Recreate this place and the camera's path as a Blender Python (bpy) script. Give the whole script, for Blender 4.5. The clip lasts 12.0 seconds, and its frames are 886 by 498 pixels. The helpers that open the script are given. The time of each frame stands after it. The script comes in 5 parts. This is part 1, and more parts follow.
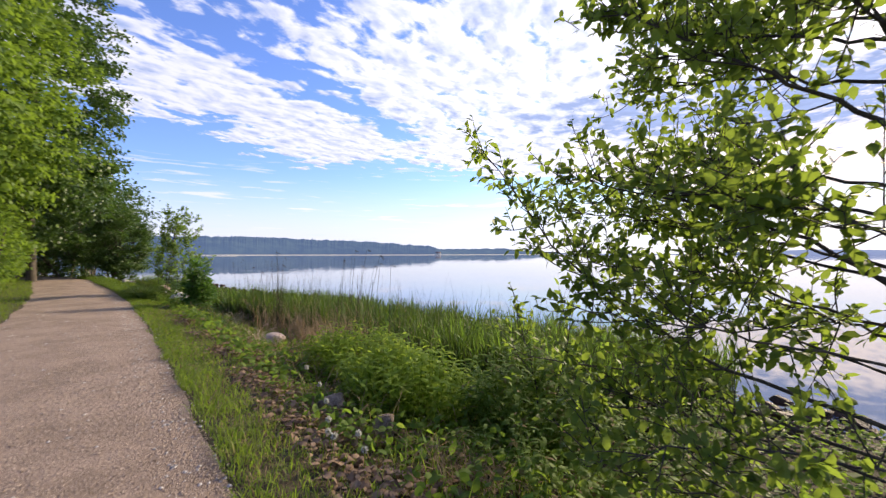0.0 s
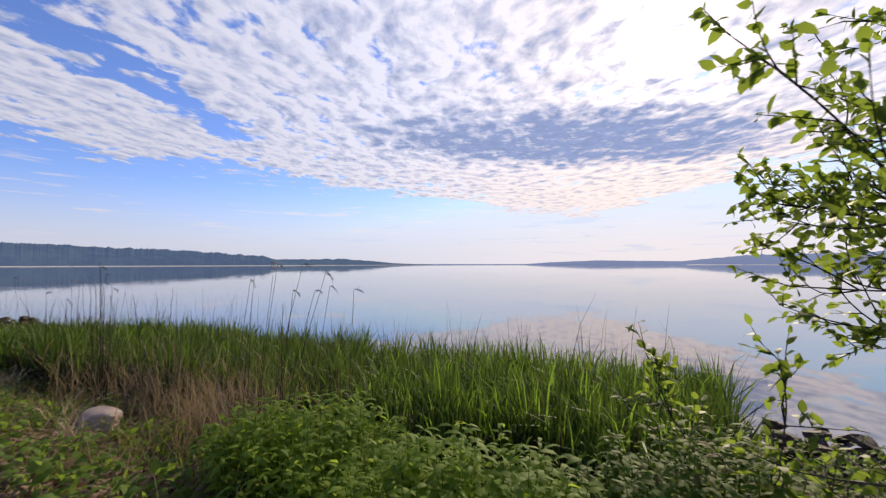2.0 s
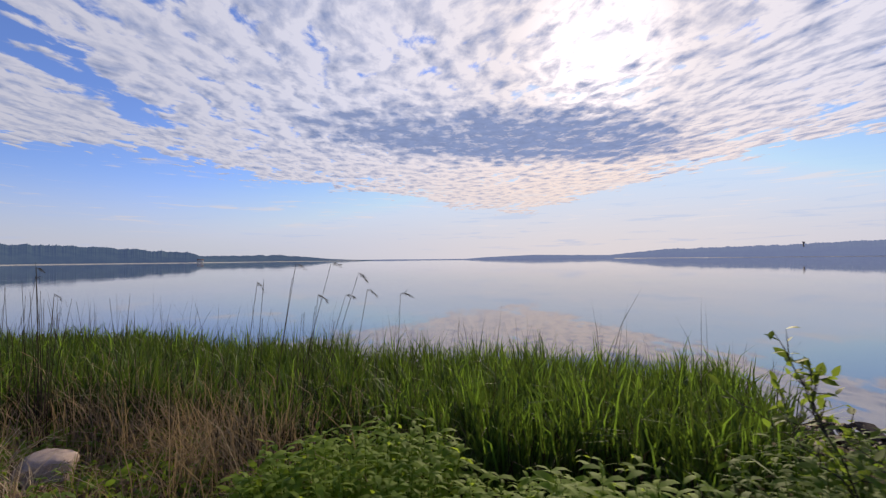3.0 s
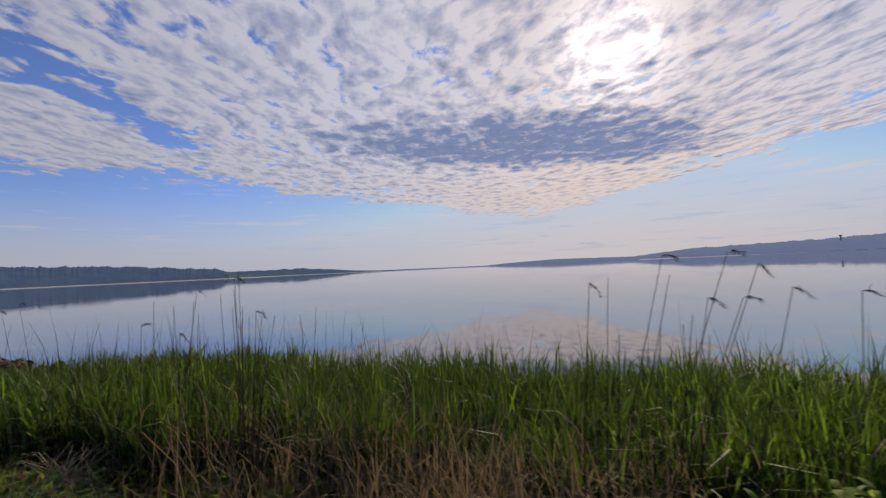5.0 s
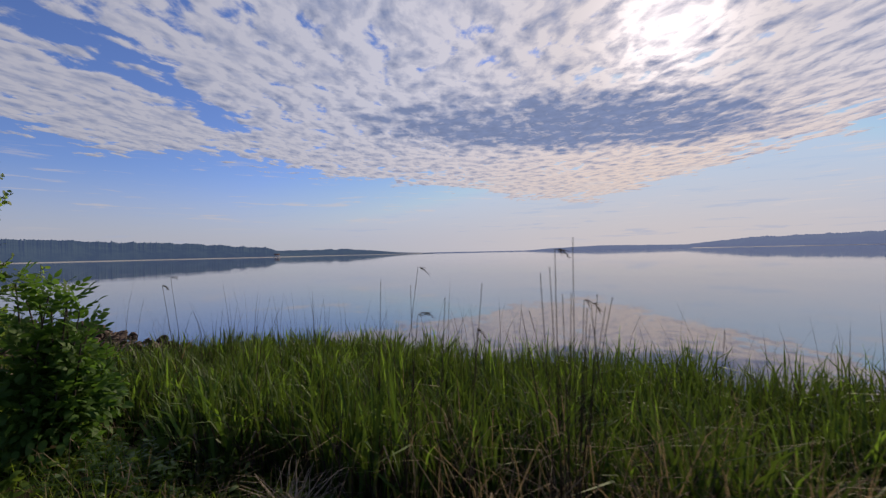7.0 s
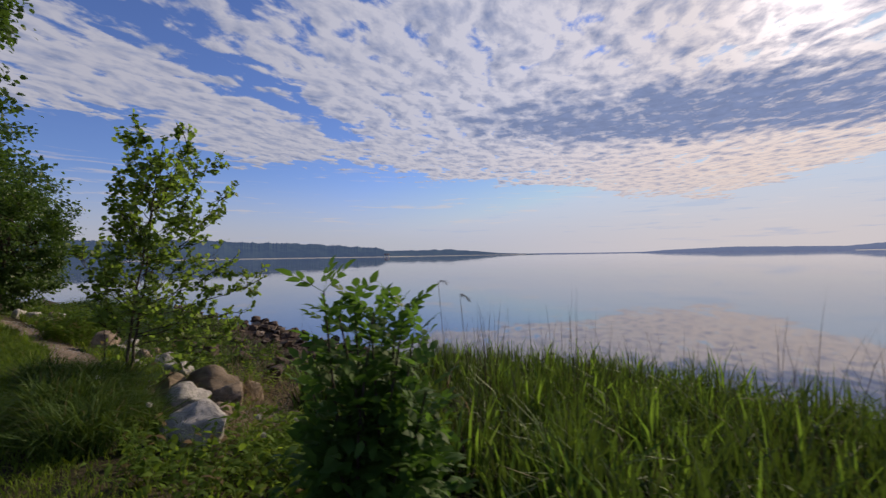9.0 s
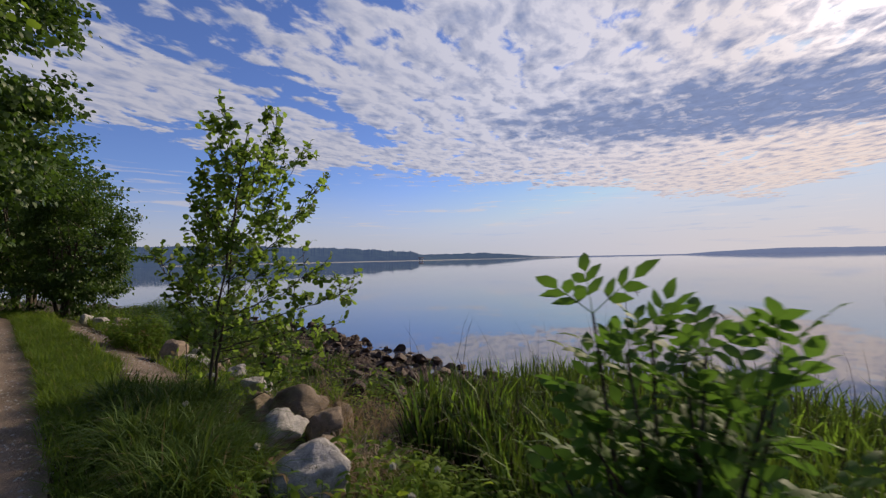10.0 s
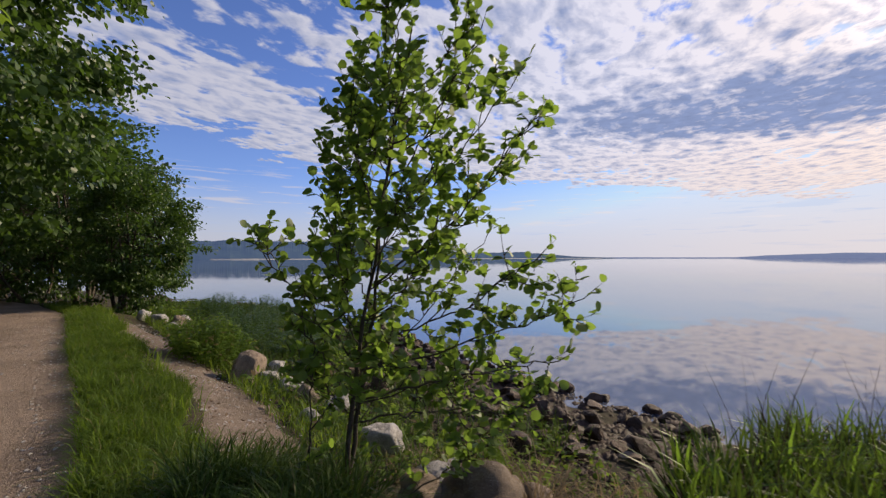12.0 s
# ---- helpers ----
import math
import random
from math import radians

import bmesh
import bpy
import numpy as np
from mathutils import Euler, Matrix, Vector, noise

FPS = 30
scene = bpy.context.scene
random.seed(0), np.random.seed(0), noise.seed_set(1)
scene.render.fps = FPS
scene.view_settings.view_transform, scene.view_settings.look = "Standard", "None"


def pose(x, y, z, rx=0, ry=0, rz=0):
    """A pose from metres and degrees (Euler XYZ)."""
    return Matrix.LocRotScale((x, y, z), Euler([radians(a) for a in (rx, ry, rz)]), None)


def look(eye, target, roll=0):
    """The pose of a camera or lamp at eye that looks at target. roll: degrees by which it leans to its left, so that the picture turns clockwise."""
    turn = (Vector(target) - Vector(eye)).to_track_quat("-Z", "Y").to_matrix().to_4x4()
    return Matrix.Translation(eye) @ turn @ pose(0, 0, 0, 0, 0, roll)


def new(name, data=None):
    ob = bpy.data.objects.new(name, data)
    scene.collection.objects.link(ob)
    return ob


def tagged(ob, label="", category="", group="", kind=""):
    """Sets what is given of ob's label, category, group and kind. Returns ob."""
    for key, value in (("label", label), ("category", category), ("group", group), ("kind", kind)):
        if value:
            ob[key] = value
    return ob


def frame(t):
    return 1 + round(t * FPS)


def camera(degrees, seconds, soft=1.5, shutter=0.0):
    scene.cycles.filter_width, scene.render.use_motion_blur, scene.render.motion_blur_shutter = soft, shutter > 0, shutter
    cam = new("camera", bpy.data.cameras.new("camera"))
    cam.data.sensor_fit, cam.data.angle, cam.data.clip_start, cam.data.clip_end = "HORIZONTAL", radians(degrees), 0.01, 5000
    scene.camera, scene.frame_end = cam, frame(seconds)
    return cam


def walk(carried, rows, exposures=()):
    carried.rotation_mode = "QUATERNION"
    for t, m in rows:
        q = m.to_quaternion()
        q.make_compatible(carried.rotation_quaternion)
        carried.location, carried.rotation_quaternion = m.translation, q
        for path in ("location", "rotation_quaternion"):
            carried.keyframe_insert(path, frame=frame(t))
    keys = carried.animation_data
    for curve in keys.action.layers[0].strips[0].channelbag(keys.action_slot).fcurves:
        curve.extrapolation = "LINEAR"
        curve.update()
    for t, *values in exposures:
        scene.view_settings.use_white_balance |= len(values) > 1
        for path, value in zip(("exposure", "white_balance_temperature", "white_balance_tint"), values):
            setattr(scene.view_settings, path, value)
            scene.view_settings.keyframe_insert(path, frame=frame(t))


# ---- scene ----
cam = camera(92.5, 12.0, soft=1.3, shutter=0.25)


def heading(t, x, y, z, az, tilt, roll):
    """A row of the walk: the eye, its heading clockwise from +y, its tilt and its roll."""
    a, b = radians(az), radians(tilt)
    d = Vector((math.sin(a) * math.cos(b), math.cos(a) * math.cos(b), math.sin(b)))
    return t, look((x, y, z), Vector((x, y, z)) + d, roll)


PATH = [
    (0, -0.000, 0.000, 1.513, 38.927, 0.696, 0.010),
    (0.5, 0.071, 0.784, 1.510, 46.400, 0.696, -0.832),
    (1, 0.150, 1.580, 1.513, 50.570, 0.380, -0.771),
    (1.5, 0.250, 2.301, 1.550, 55.625, 0.674, -0.488),
    (2, 0.438, 3.044, 1.576, 60.123, 2.099, -0.104),
    (2.5, 0.489, 3.670, 1.623, 66.504, 2.443, -0.307),
    (4.3, 0.671, 6.139, 1.537, 69.187, 0.785, -0.733),
    (4.5, 0.661, 6.429, 1.534, 68.596, 0.825, -0.481),
    (5, 0.612, 7.092, 1.560, 65.490, 2.554, -2.610),
    (5.5, 0.621, 7.723, 1.577, 63.533, 2.628, -3.756),
    (6, 0.624, 8.391, 1.554, 62.462, 2.351, -1.659),
    (6.5, 0.697, 9.025, 1.549, 60.880, 1.148, -1.183),
    (8.5, 0.870, 11.784, 1.556, 53.390, 0.555, -0.681),
    (9, 0.800, 12.505, 1.563, 46.175, 0.841, -0.841),
    (9.5, 0.766, 13.192, 1.549, 43.946, 0.801, -0.996),
    (10, 0.700, 13.940, 1.563, 41.656, 1.392, -1.179),
    (10.5, 0.680, 14.685, 1.556, 41.789, 0.819, -1.121),
    (11, 0.690, 15.419, 1.547, 39.547, 0.845, -2.402),
    (11.5, 0.705, 16.103, 1.549, 37.772, 1.207, -0.278),
    (12, 0.744, 16.799, 1.529, 36.807, 1.220, -0.058),
]
walk(cam, [heading(*row) for row in PATH],
     exposures=[(0, 0.84), (0.5, 0.72), (1.5, 0.40), (2.5, 0.10), (4.5, -0.33), (5.5, -0.40), (6.5, -0.38), (8.5, -0.32), (9.5, -0.25), (10.5, -0.14), (12, 0.04)])

# ---- sky, sun ----
SUN_AZ, SUN_EL = 88.7, 25.0
SUN_DIR = Vector((math.sin(radians(SUN_AZ)) * math.cos(radians(SUN_EL)), math.cos(radians(SUN_AZ)) * math.cos(radians(SUN_EL)), math.sin(radians(SUN_EL))))


class Nodes:
    """Short ways to write a node tree."""

    def __init__(self, tree):
        self.tree = tree

    def add(self, kind, **props):
        n = self.tree.nodes.new(kind)
        for k, v in props.items():
            setattr(n, k, v)
        return n

    def put(self, socket, value):
        if isinstance(value, bpy.types.NodeSocket):
            self.tree.links.new(value, socket)
        elif value is not None:
            if isinstance(value, (tuple, list)) and socket.type == "RGBA" and len(value) == 3:
                value = (*value, 1)
            socket.default_value = value

    def math(self, op, a, b=None, c=None, clamp=False):
        n = self.add("ShaderNodeMath", operation=op, use_clamp=clamp)
        for s, v in zip(n.inputs, (a, b, c)):
            self.put(s, v)
        return n.outputs[0]

    def vec(self, op, a, b=None, out=0):
        n = self.add("ShaderNodeVectorMath", operation=op)
        self.put(n.inputs[0], a)
        if b is not None:
            self.put(n.inputs[1], b)
        return n.outputs[out]

    def step(self, x, lo, hi, to0=0.0, to1=1.0):
        n = self.add("ShaderNodeMapRange", interpolation_type="SMOOTHSTEP")
        for s, v in zip(n.inputs, (x, lo, hi, to0, to1)):
            self.put(s, v)
        return n.outputs[0]

    def mix(self, f, a, b, blend="MIX"):
        n = self.add("ShaderNodeMix", data_type="RGBA", blend_type=blend)
        self.put(n.inputs[0], f)
        self.put(n.inputs[6], a)
        self.put(n.inputs[7], b)
        return n.outputs[2]

    def noise(self, vector, scale, detail=3.0, rough=0.5, warp=0.0):
        n = self.add("ShaderNodeTexNoise")
        if vector is not None:
            self.put(n.inputs["Vector"], vector)
        self.put(n.inputs["Scale"], scale)
        self.put(n.inputs["Detail"], detail)
        self.put(n.inputs["Roughness"], rough)
        self.put(n.inputs["Distortion"], warp)
        return n.outputs[0]


world = bpy.data.worlds.new("world")
scene.world = world
world.use_nodes = True
W = Nodes(world.node_tree)
sky = W.add("ShaderNodeTexSky", sky_type="NISHITA", sun_disc=False, sun_elevation=radians(SUN_EL), sun_rotation=radians(SUN_AZ),
            air_density=1.0, dust_density=0.25, ozone_density=2.5)
way = W.add("ShaderNodeTexCoord").outputs["Generated"]
xyz = W.add("ShaderNodeSeparateXYZ")
W.put(xyz.inputs[0], way)
height = W.math("MAXIMUM", xyz.outputs[2], 0.03)
cu, cv = W.math("DIVIDE", xyz.outputs[0], height), W.math("DIVIDE", xyz.outputs[1], height)
comb = W.add("ShaderNodeCombineXYZ")
W.put(comb.inputs[0], cu)
W.put(comb.inputs[1], cv)
plane = comb.outputs[0]
sun_spot = (SUN_DIR.x / SUN_DIR.z, SUN_DIR.y / SUN_DIR.z, 0)


def cloud_lumps(at_plane):
    """How dense the broken cloud is at a place of the cloud plane: puffs in bands, with ragged edges."""
    bands = W.add("ShaderNodeMapping", vector_type="TEXTURE")
    W.put(bands.inputs["Vector"], at_plane)
    bands.inputs["Rotation"].default_value = (0, 0, radians(28))
    bands.inputs["Scale"].default_value = (1.12, 0.80, 1)
    puffs = W.add("ShaderNodeTexVoronoi", feature="SMOOTH_F1")
    W.put(puffs.inputs["Vector"], bands.outputs[0])
    puffs.inputs["Scale"].default_value = 6.0
    puffs.inputs["Smoothness"].default_value = 0.5
    cells_ = W.noise(bands.outputs[0], 5.6, 7, 0.56, 0.15)
    return W.math("ADD", W.math("MULTIPLY", cells_, 0.84), W.math("MULTIPLY_ADD", puffs.outputs["Distance"], -0.26, 0.19)), cells_


warp = W.add("ShaderNodeTexNoise")
W.put(warp.inputs["Vector"], plane)
warp.inputs["Scale"].default_value = 1.6
warp.inputs["Detail"].default_value = 3
bent = W.vec("ADD", plane, W.vec("MULTIPLY", W.vec("SUBTRACT", warp.outputs["Color"], (0.5, 0.5, 0.5)), (0.16, 0.16, 0)))
to_sun = W.vec("NORMALIZE", W.vec("SUBTRACT", sun_spot, plane))
lumps, cells = cloud_lumps(bent)
lumps_sunward, _ = cloud_lumps(W.vec("ADD", bent, W.vec("MULTIPLY", to_sun, (0.035, 0.035, 0))))
ripple = W.noise(bent, 9.0, 4, 0.6, 0.3)
large = W.noise(plane, 0.9, 3, 0.55, 0.3)
wob = W.math("MULTIPLY_ADD", large, 2.0, -1.0)
fray = W.math("MULTIPLY_ADD", W.noise(plane, 2.2, 6, 0.62, 0.4), 2.0, -1.0)
# the sheet of broken cloud ends along three lines of the cloud plane
side_a = W.math("SUBTRACT", W.math("MULTIPLY_ADD", cu, -0.36, 5.55), cv)
side_b = W.math("SUBTRACT", cv, W.math("MULTIPLY_ADD", cu, 0.74, -5.25))
side_c = W.math("SUBTRACT", W.math("MULTIPLY_ADD", cu, 0.75, 3.75), cv)
inside = 1.0
for side in (side_a, side_b, side_c):
    inside = W.math("MULTIPLY", inside, W.step(W.math("MULTIPLY_ADD", fray, 1.3, W.math("MULTIPLY_ADD", wob, 0.8, side)), -0.6, 1.0))
# the blue lane between the two banks of cloud
lane = W.math("ABSOLUTE", W.math("ADD", W.math("SUBTRACT", cv, W.math("MULTIPLY_ADD", cu, 0.52, 1.93)), W.math("MULTIPLY_ADD", fray, 0.30, W.math("MULTIPLY", wob, 0.10))))
lane = W.math("MULTIPLY", W.step(lane, 0.04, 0.36, 1.0, 0.0), W.step(cu, 1.7, 2.7, 1.0, 0.0))
corner = W.math("MULTIPLY", W.step(cu, 0.35, 1.2, 1.0, 0.0), W.step(cv, 1.9, 2.7, 1.0, 0.0))
clear = W.math("MAXIMUM", lane, W.math("MULTIPLY", corner, 0.8))
full = W.math("ADD", W.math("MULTIPLY_ADD", large, 0.30, lumps), W.math("MULTIPLY_ADD", inside, 0.52, -0.485))
full = W.math("SUBTRACT", full, W.math("MULTIPLY", clear, 0.28))
# one long dark cloud under the sun
da = W.math("ADD", W.math("MULTIPLY", W.math("SUBTRACT", cu, 3.55), 0.53), W.math("MULTIPLY", W.math("SUBTRACT", cv, 0.75), -0.85))
db = W.math("ADD", W.math("MULTIPLY", W.math("SUBTRACT", cu, 3.55), 0.85), W.math("MULTIPLY", W.math("SUBTRACT", cv, 0.75), 0.53))
blob = W.math("ADD", W.math("POWER", W.math("ABSOLUTE", W.math("DIVIDE", da, 1.75)), 2.0), W.math("POWER", W.math("ABSOLUTE", W.math("DIVIDE", db, 0.85)), 2.0))
blob = W.step(W.math("MULTIPLY_ADD", fray, 0.8, W.math("MULTIPLY_ADD", cells, -1.2, blob)), -0.50, 0.75, 1.0, 0.0)
cover = W.step(W.math("MULTIPLY_ADD", blob, 0.25, full), 0.43, 0.57)
near_sun = W.vec("DOT_PRODUCT", way, tuple(SUN_DIR), out=1)
near_sun = W.math("MAXIMUM", near_sun, 0.0)
halo = W.math("POWER", near_sun, 14.0)
core = W.math("POWER", near_sun, 210.0)
broad = W.math("POWER", near_sun, 3.0)
warm = W.math("POWER", near_sun, 6.0)
# thick middles are grey, rims towards the sun are bright
rim = W.math("MULTIPLY", W.math("SUBTRACT", lumps, lumps_sunward), 4.2)
body = W.step(W.math("MULTIPLY_ADD", ripple, 0.12, lumps), 0.44, 0.80, 0.0, 0.80)
thick = W.math("ADD", W.math("SUBTRACT", body, rim), W.math("MULTIPLY", blob, 0.9), clamp=True)
thick = W.math("MULTIPLY", thick, W.step(core, 0.5, 0.98, 1.0, 0.7))
sunlit = W.math("MULTIPLY", core, W.math("SUBTRACT", 1.0, W.math("MULTIPLY", thick, 0.9)))
lit = W.math("ADD", W.math("MULTIPLY_ADD", broad, 3.3, 5.7), W.math("MULTIPLY", sunlit, 9.0))
bright = W.vec("MULTIPLY", W.mix(W.step(xyz.outputs[2], 0.1, 0.33), W.mix(warm, (0.94, 0.94, 1.09), (1.26, 0.97, 0.80)), W.mix(halo, (0.94, 0.94, 1.12), (1.08, 0.96, 0.96))), lit)
grey = W.vec("MULTIPLY", (0.54, 0.67, 1.12), W.math("MULTIPLY", W.math("MULTIPLY_ADD", ripple, 0.5, 0.70), W.math("MULTIPLY_ADD", broad, 0.4, 4.6)))
cloud = W.mix(thick, bright, grey)
blue = W.vec("MINIMUM", W.vec("MULTIPLY", sky.outputs[0], (0.92, 0.98, 1.46)), (6.0, 7.6, 10.0))
air = W.mix(cover, blue, cloud)
low = W.step(xyz.outputs[2], 0.0, W.math("MULTIPLY_ADD", halo, 0.06, 0.19), 0.92, 0.0)
haze = W.vec("MULTIPLY", W.mix(warm, (0.93, 0.93, 1.09), (1.18, 0.97, 0.85)), W.math("MULTIPLY_ADD", broad, 2.2, 5.5))
streak = W.add("ShaderNodeMapping")
W.put(streak.inputs["Vector"], way)
streak.inputs["Scale"].default_value = (4, 4, 55)
scraps = W.noise(streak.outputs[0], 1.7, 6, 0.6, 0.3)
veil = W.math("MULTIPLY", W.step(scraps, 0.56, 0.66), W.step(xyz.outputs[2], 0.01, 0.04))
wisps = W.math("MULTIPLY", W.step(scraps, 0.44, 0.33), W.step(xyz.outputs[2], 0.03, 0.10))
haze = W.mix(W.math("MULTIPLY", veil, 0.5), haze, (4.7, 5.1, 6.9))
air = W.mix(low, air, haze)
air = W.mix(W.math("MULTIPLY", W.math("MULTIPLY", wisps, W.step(xyz.outputs[2], 0.24, 0.14)), 0.55), air, W.vec("MULTIPLY", (1.05, 0.96, 0.98), W.math("MULTIPLY_ADD", broad, 2.2, 6.3)))
back = world.node_tree.nodes["Background"]
W.put(back.inputs[0], air)
back.inputs[1].default_value = 0.1

sun_data = bpy.data.lights.new("sun", "SUN")
sun_data.energy, sun_data.angle, sun_data.color = 5.0, radians(2), (1.0, 0.82, 0.58)
sun = new("sun", sun_data)
sun.matrix_world = look((0, 0, 30), Vector((0, 0, 30)) - SUN_DIR)


# ---- materials ----
def surface(name, c1, c2, scale=6.0, fine=60.0, rough=0.85, bump=0.3, depth=0.01, metal=0.0, spec=0.3, c3=None):
    """A rough surface: two colours in patches, a third in specks, and fine relief."""
    m = bpy.data.materials.new(name)
    m.use_nodes = True
    N = Nodes(m.node_tree)
    p = m.node_tree.nodes["Principled BSDF"]
    pos = N.add("ShaderNodeTexCoord").outputs["Object"]
    a, b = N.noise(pos, scale, 5, 0.6), N.noise(pos, fine, 4, 0.65)
    col = N.mix(N.step(a, 0.35, 0.65), c1, c2)
    if c3:
        col = N.mix(N.step(b, 0.55, 0.66), col, c3)
    else:
        col = N.mix(N.step(b, 0.3, 0.7, 0.0, 0.35), col, tuple(v * 0.45 for v in c1))
    rnd = N.add("ShaderNodeObjectInfo").outputs["Random"]
    col = N.mix(1.0, col, N.mix(rnd, (0.75, 0.75, 0.75), (1.2, 1.17, 1.12)), "MULTIPLY")
    N.put(p.inputs["Base Color"], col)
    N.put(p.inputs["Roughness"], rough)
    N.put(p.inputs["Metallic"], metal)
    N.put(p.inputs["Specular IOR Level"], spec)
    bn = N.add("ShaderNodeBump")
    N.put(bn.inputs["Strength"], bump)
    N.put(bn.inputs["Distance"], depth)
    N.put(bn.inputs["Height"], N.math("ADD", N.math("MULTIPLY", a, 2.0), b))
    N.put(p.inputs["Normal"], bn.outputs[0])
    return m


def leafy(name, c1, c2, through_col, glow=0.45, rough=0.55, spec=0.22, c3=None, share3=0.0):
    """Leaves and blades: they let light through, and each differs from the next."""
    m = bpy.data.materials.new(name)
    m.use_nodes = True
    N = Nodes(m.node_tree)
    p = m.node_tree.nodes["Principled BSDF"]
    out = m.node_tree.nodes["Material Output"]
    isle = N.add("ShaderNodeNewGeometry").outputs["Random Per Island"]
    obj = N.add("ShaderNodeObjectInfo").outputs["Random"]
    rnd = N.math("FRACT", N.math("ADD", isle, obj))
    pos = N.add("ShaderNodeTexCoord").outputs["Object"]
    patch = N.noise(pos, 1.3, 3, 0.5)
    spots = N.noise(pos, 40, 3, 0.6)
    col = N.mix(N.math("ADD", N.math("MULTIPLY", rnd, 0.65), N.step(patch, 0.35, 0.65, 0.0, 0.35)), c1, c2)
    if c3:
        col = N.mix(N.step(rnd, 1 - share3 - 0.02, 1 - share3), col, c3)
    col = N.mix(N.step(spots, 0.45, 0.7, 0.0, 0.4), col, tuple(v * 0.6 for v in c1))
    N.put(p.inputs["Base Color"], col)
    N.put(p.inputs["Roughness"], rough)
    N.put(p.inputs["Specular IOR Level"], spec)
    tr = N.add("ShaderNodeBsdfTranslucent")
    N.put(tr.inputs["Color"], N.mix(0.5, N.mix(0.6, col, through_col), through_col))
    ms = N.add("ShaderNodeMixShader")
    ms.inputs[0].default_value = glow
    N.put(ms.inputs[1], p.outputs[0])
    N.put(ms.inputs[2], tr.outputs[0])
    N.put(out.inputs["Surface"], ms.outputs[0])
    return m


M_gravel = surface("gravel", (0.20, 0.150, 0.120), (0.275, 0.21, 0.172), 1.2, 70, 0.95, 1.0, 0.02, c3=(0.38, 0.315, 0.27))
M_pebble = surface("pebble", (0.17, 0.12, 0.09), (0.44, 0.36, 0.30), 30, 200, 0.9, 0.2)
M_soil = surface("soil", (0.03, 0.026, 0.016), (0.06, 0.045, 0.028), 2.5, 40, 0.98, 0.8, 0.03, c3=(0.045, 0.06, 0.02))
M_dirt = surface("sandy_dirt", (0.24, 0.185, 0.15), (0.15, 0.115, 0.09), 3, 45, 0.95, 1.0, 0.03, c3=(0.36, 0.30, 0.26))
M_stone = surface("stone", (0.28, 0.22, 0.175), (0.17, 0.135, 0.11), 5, 70, 0.9, 0.8, 0.025, spec=0.12, c3=(0.34, 0.29, 0.24))
M_pale = surface("pale_stone", (0.42, 0.40, 0.40), (0.26, 0.25, 0.25), 7, 60, 0.85, 0.8, 0.025, spec=0.12, c3=(0.52, 0.5, 0.48))
M_pink = surface("pink_stone", (0.46, 0.37, 0.33), (0.36, 0.29, 0.26), 5, 60, 0.9, 0.6, 0.015, spec=0.12, c3=(0.5, 0.43, 0.39))
M_wet = surface("wet_stone", (0.038, 0.026, 0.020), (0.095, 0.060, 0.045), 5, 60, 0.62, 0.7, 0.02, spec=0.18, c3=(0.15, 0.105, 0.08))
M_bark = surface("bark", (0.055, 0.045, 0.035), (0.10, 0.085, 0.065), 9, 60, 0.9, 0.9, 0.02)
M_leaf = leafy("beech_leaf", (0.05, 0.09, 0.016), (0.09, 0.14, 0.022), (0.30, 0.41, 0.05), 0.5, 0.55, 0.25)
M_alder = leafy("alder_leaf", (0.075, 0.125, 0.028), (0.125, 0.185, 0.042), (0.30, 0.46, 0.06), 0.48, 0.5, 0.3)
M_elder = leafy("elder_leaf", (0.04, 0.085, 0.018), (0.07, 0.135, 0.026), (0.16, 0.32, 0.04), 0.36, 0.6, 0.18)
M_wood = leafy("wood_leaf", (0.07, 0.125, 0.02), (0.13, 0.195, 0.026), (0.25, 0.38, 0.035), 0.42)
# dark shrub green, with the wood's shade put into the colour
M_shade = leafy("shaded_shrub_leaf", (0.03, 0.062, 0.014), (0.06, 0.105, 0.02), (0.11, 0.20, 0.025), 0.35, 0.45, 0.35)
M_grass = leafy("grass_blade", (0.085, 0.135, 0.018), (0.14, 0.20, 0.028), (0.26, 0.38, 0.03), 0.48, c3=(0.25, 0.2, 0.1), share3=0.05)
M_reed = leafy("reed_blade", (0.032, 0.060, 0.013), (0.070, 0.120, 0.022), (0.16, 0.25, 0.03), 0.22, 0.6, 0.15, c3=(0.12, 0.10, 0.05), share3=0.05)
M_fresh = leafy("fresh_reed_blade", (0.055, 0.11, 0.02), (0.105, 0.18, 0.03), (0.27, 0.45, 0.045), 0.40, 0.5, 0.25, c3=(0.2, 0.17, 0.08), share3=0.03)
M_verge = leafy("verge_blade", (0.055, 0.095, 0.016), (0.10, 0.155, 0.024), (0.23, 0.35, 0.03), 0.38, 0.6, 0.15, c3=(0.2, 0.16, 0.08), share3=0.04)
M_hay = leafy("pale_straw", (0.34, 0.27, 0.18), (0.48, 0.39, 0.28), (0.5, 0.4, 0.26), 0.3, 0.6, 0.25)
M_straw = leafy("straw", (0.15, 0.105, 0.06), (0.29, 0.22, 0.14), (0.38, 0.28, 0.15), 0.35, 0.65, 0.25)
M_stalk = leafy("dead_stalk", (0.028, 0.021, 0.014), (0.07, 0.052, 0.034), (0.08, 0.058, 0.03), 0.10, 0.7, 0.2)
M_nettle = leafy("nettle_leaf", (0.09, 0.155, 0.022), (0.19, 0.27, 0.034), (0.42, 0.56, 0.055), 0.5, 0.65, 0.15)
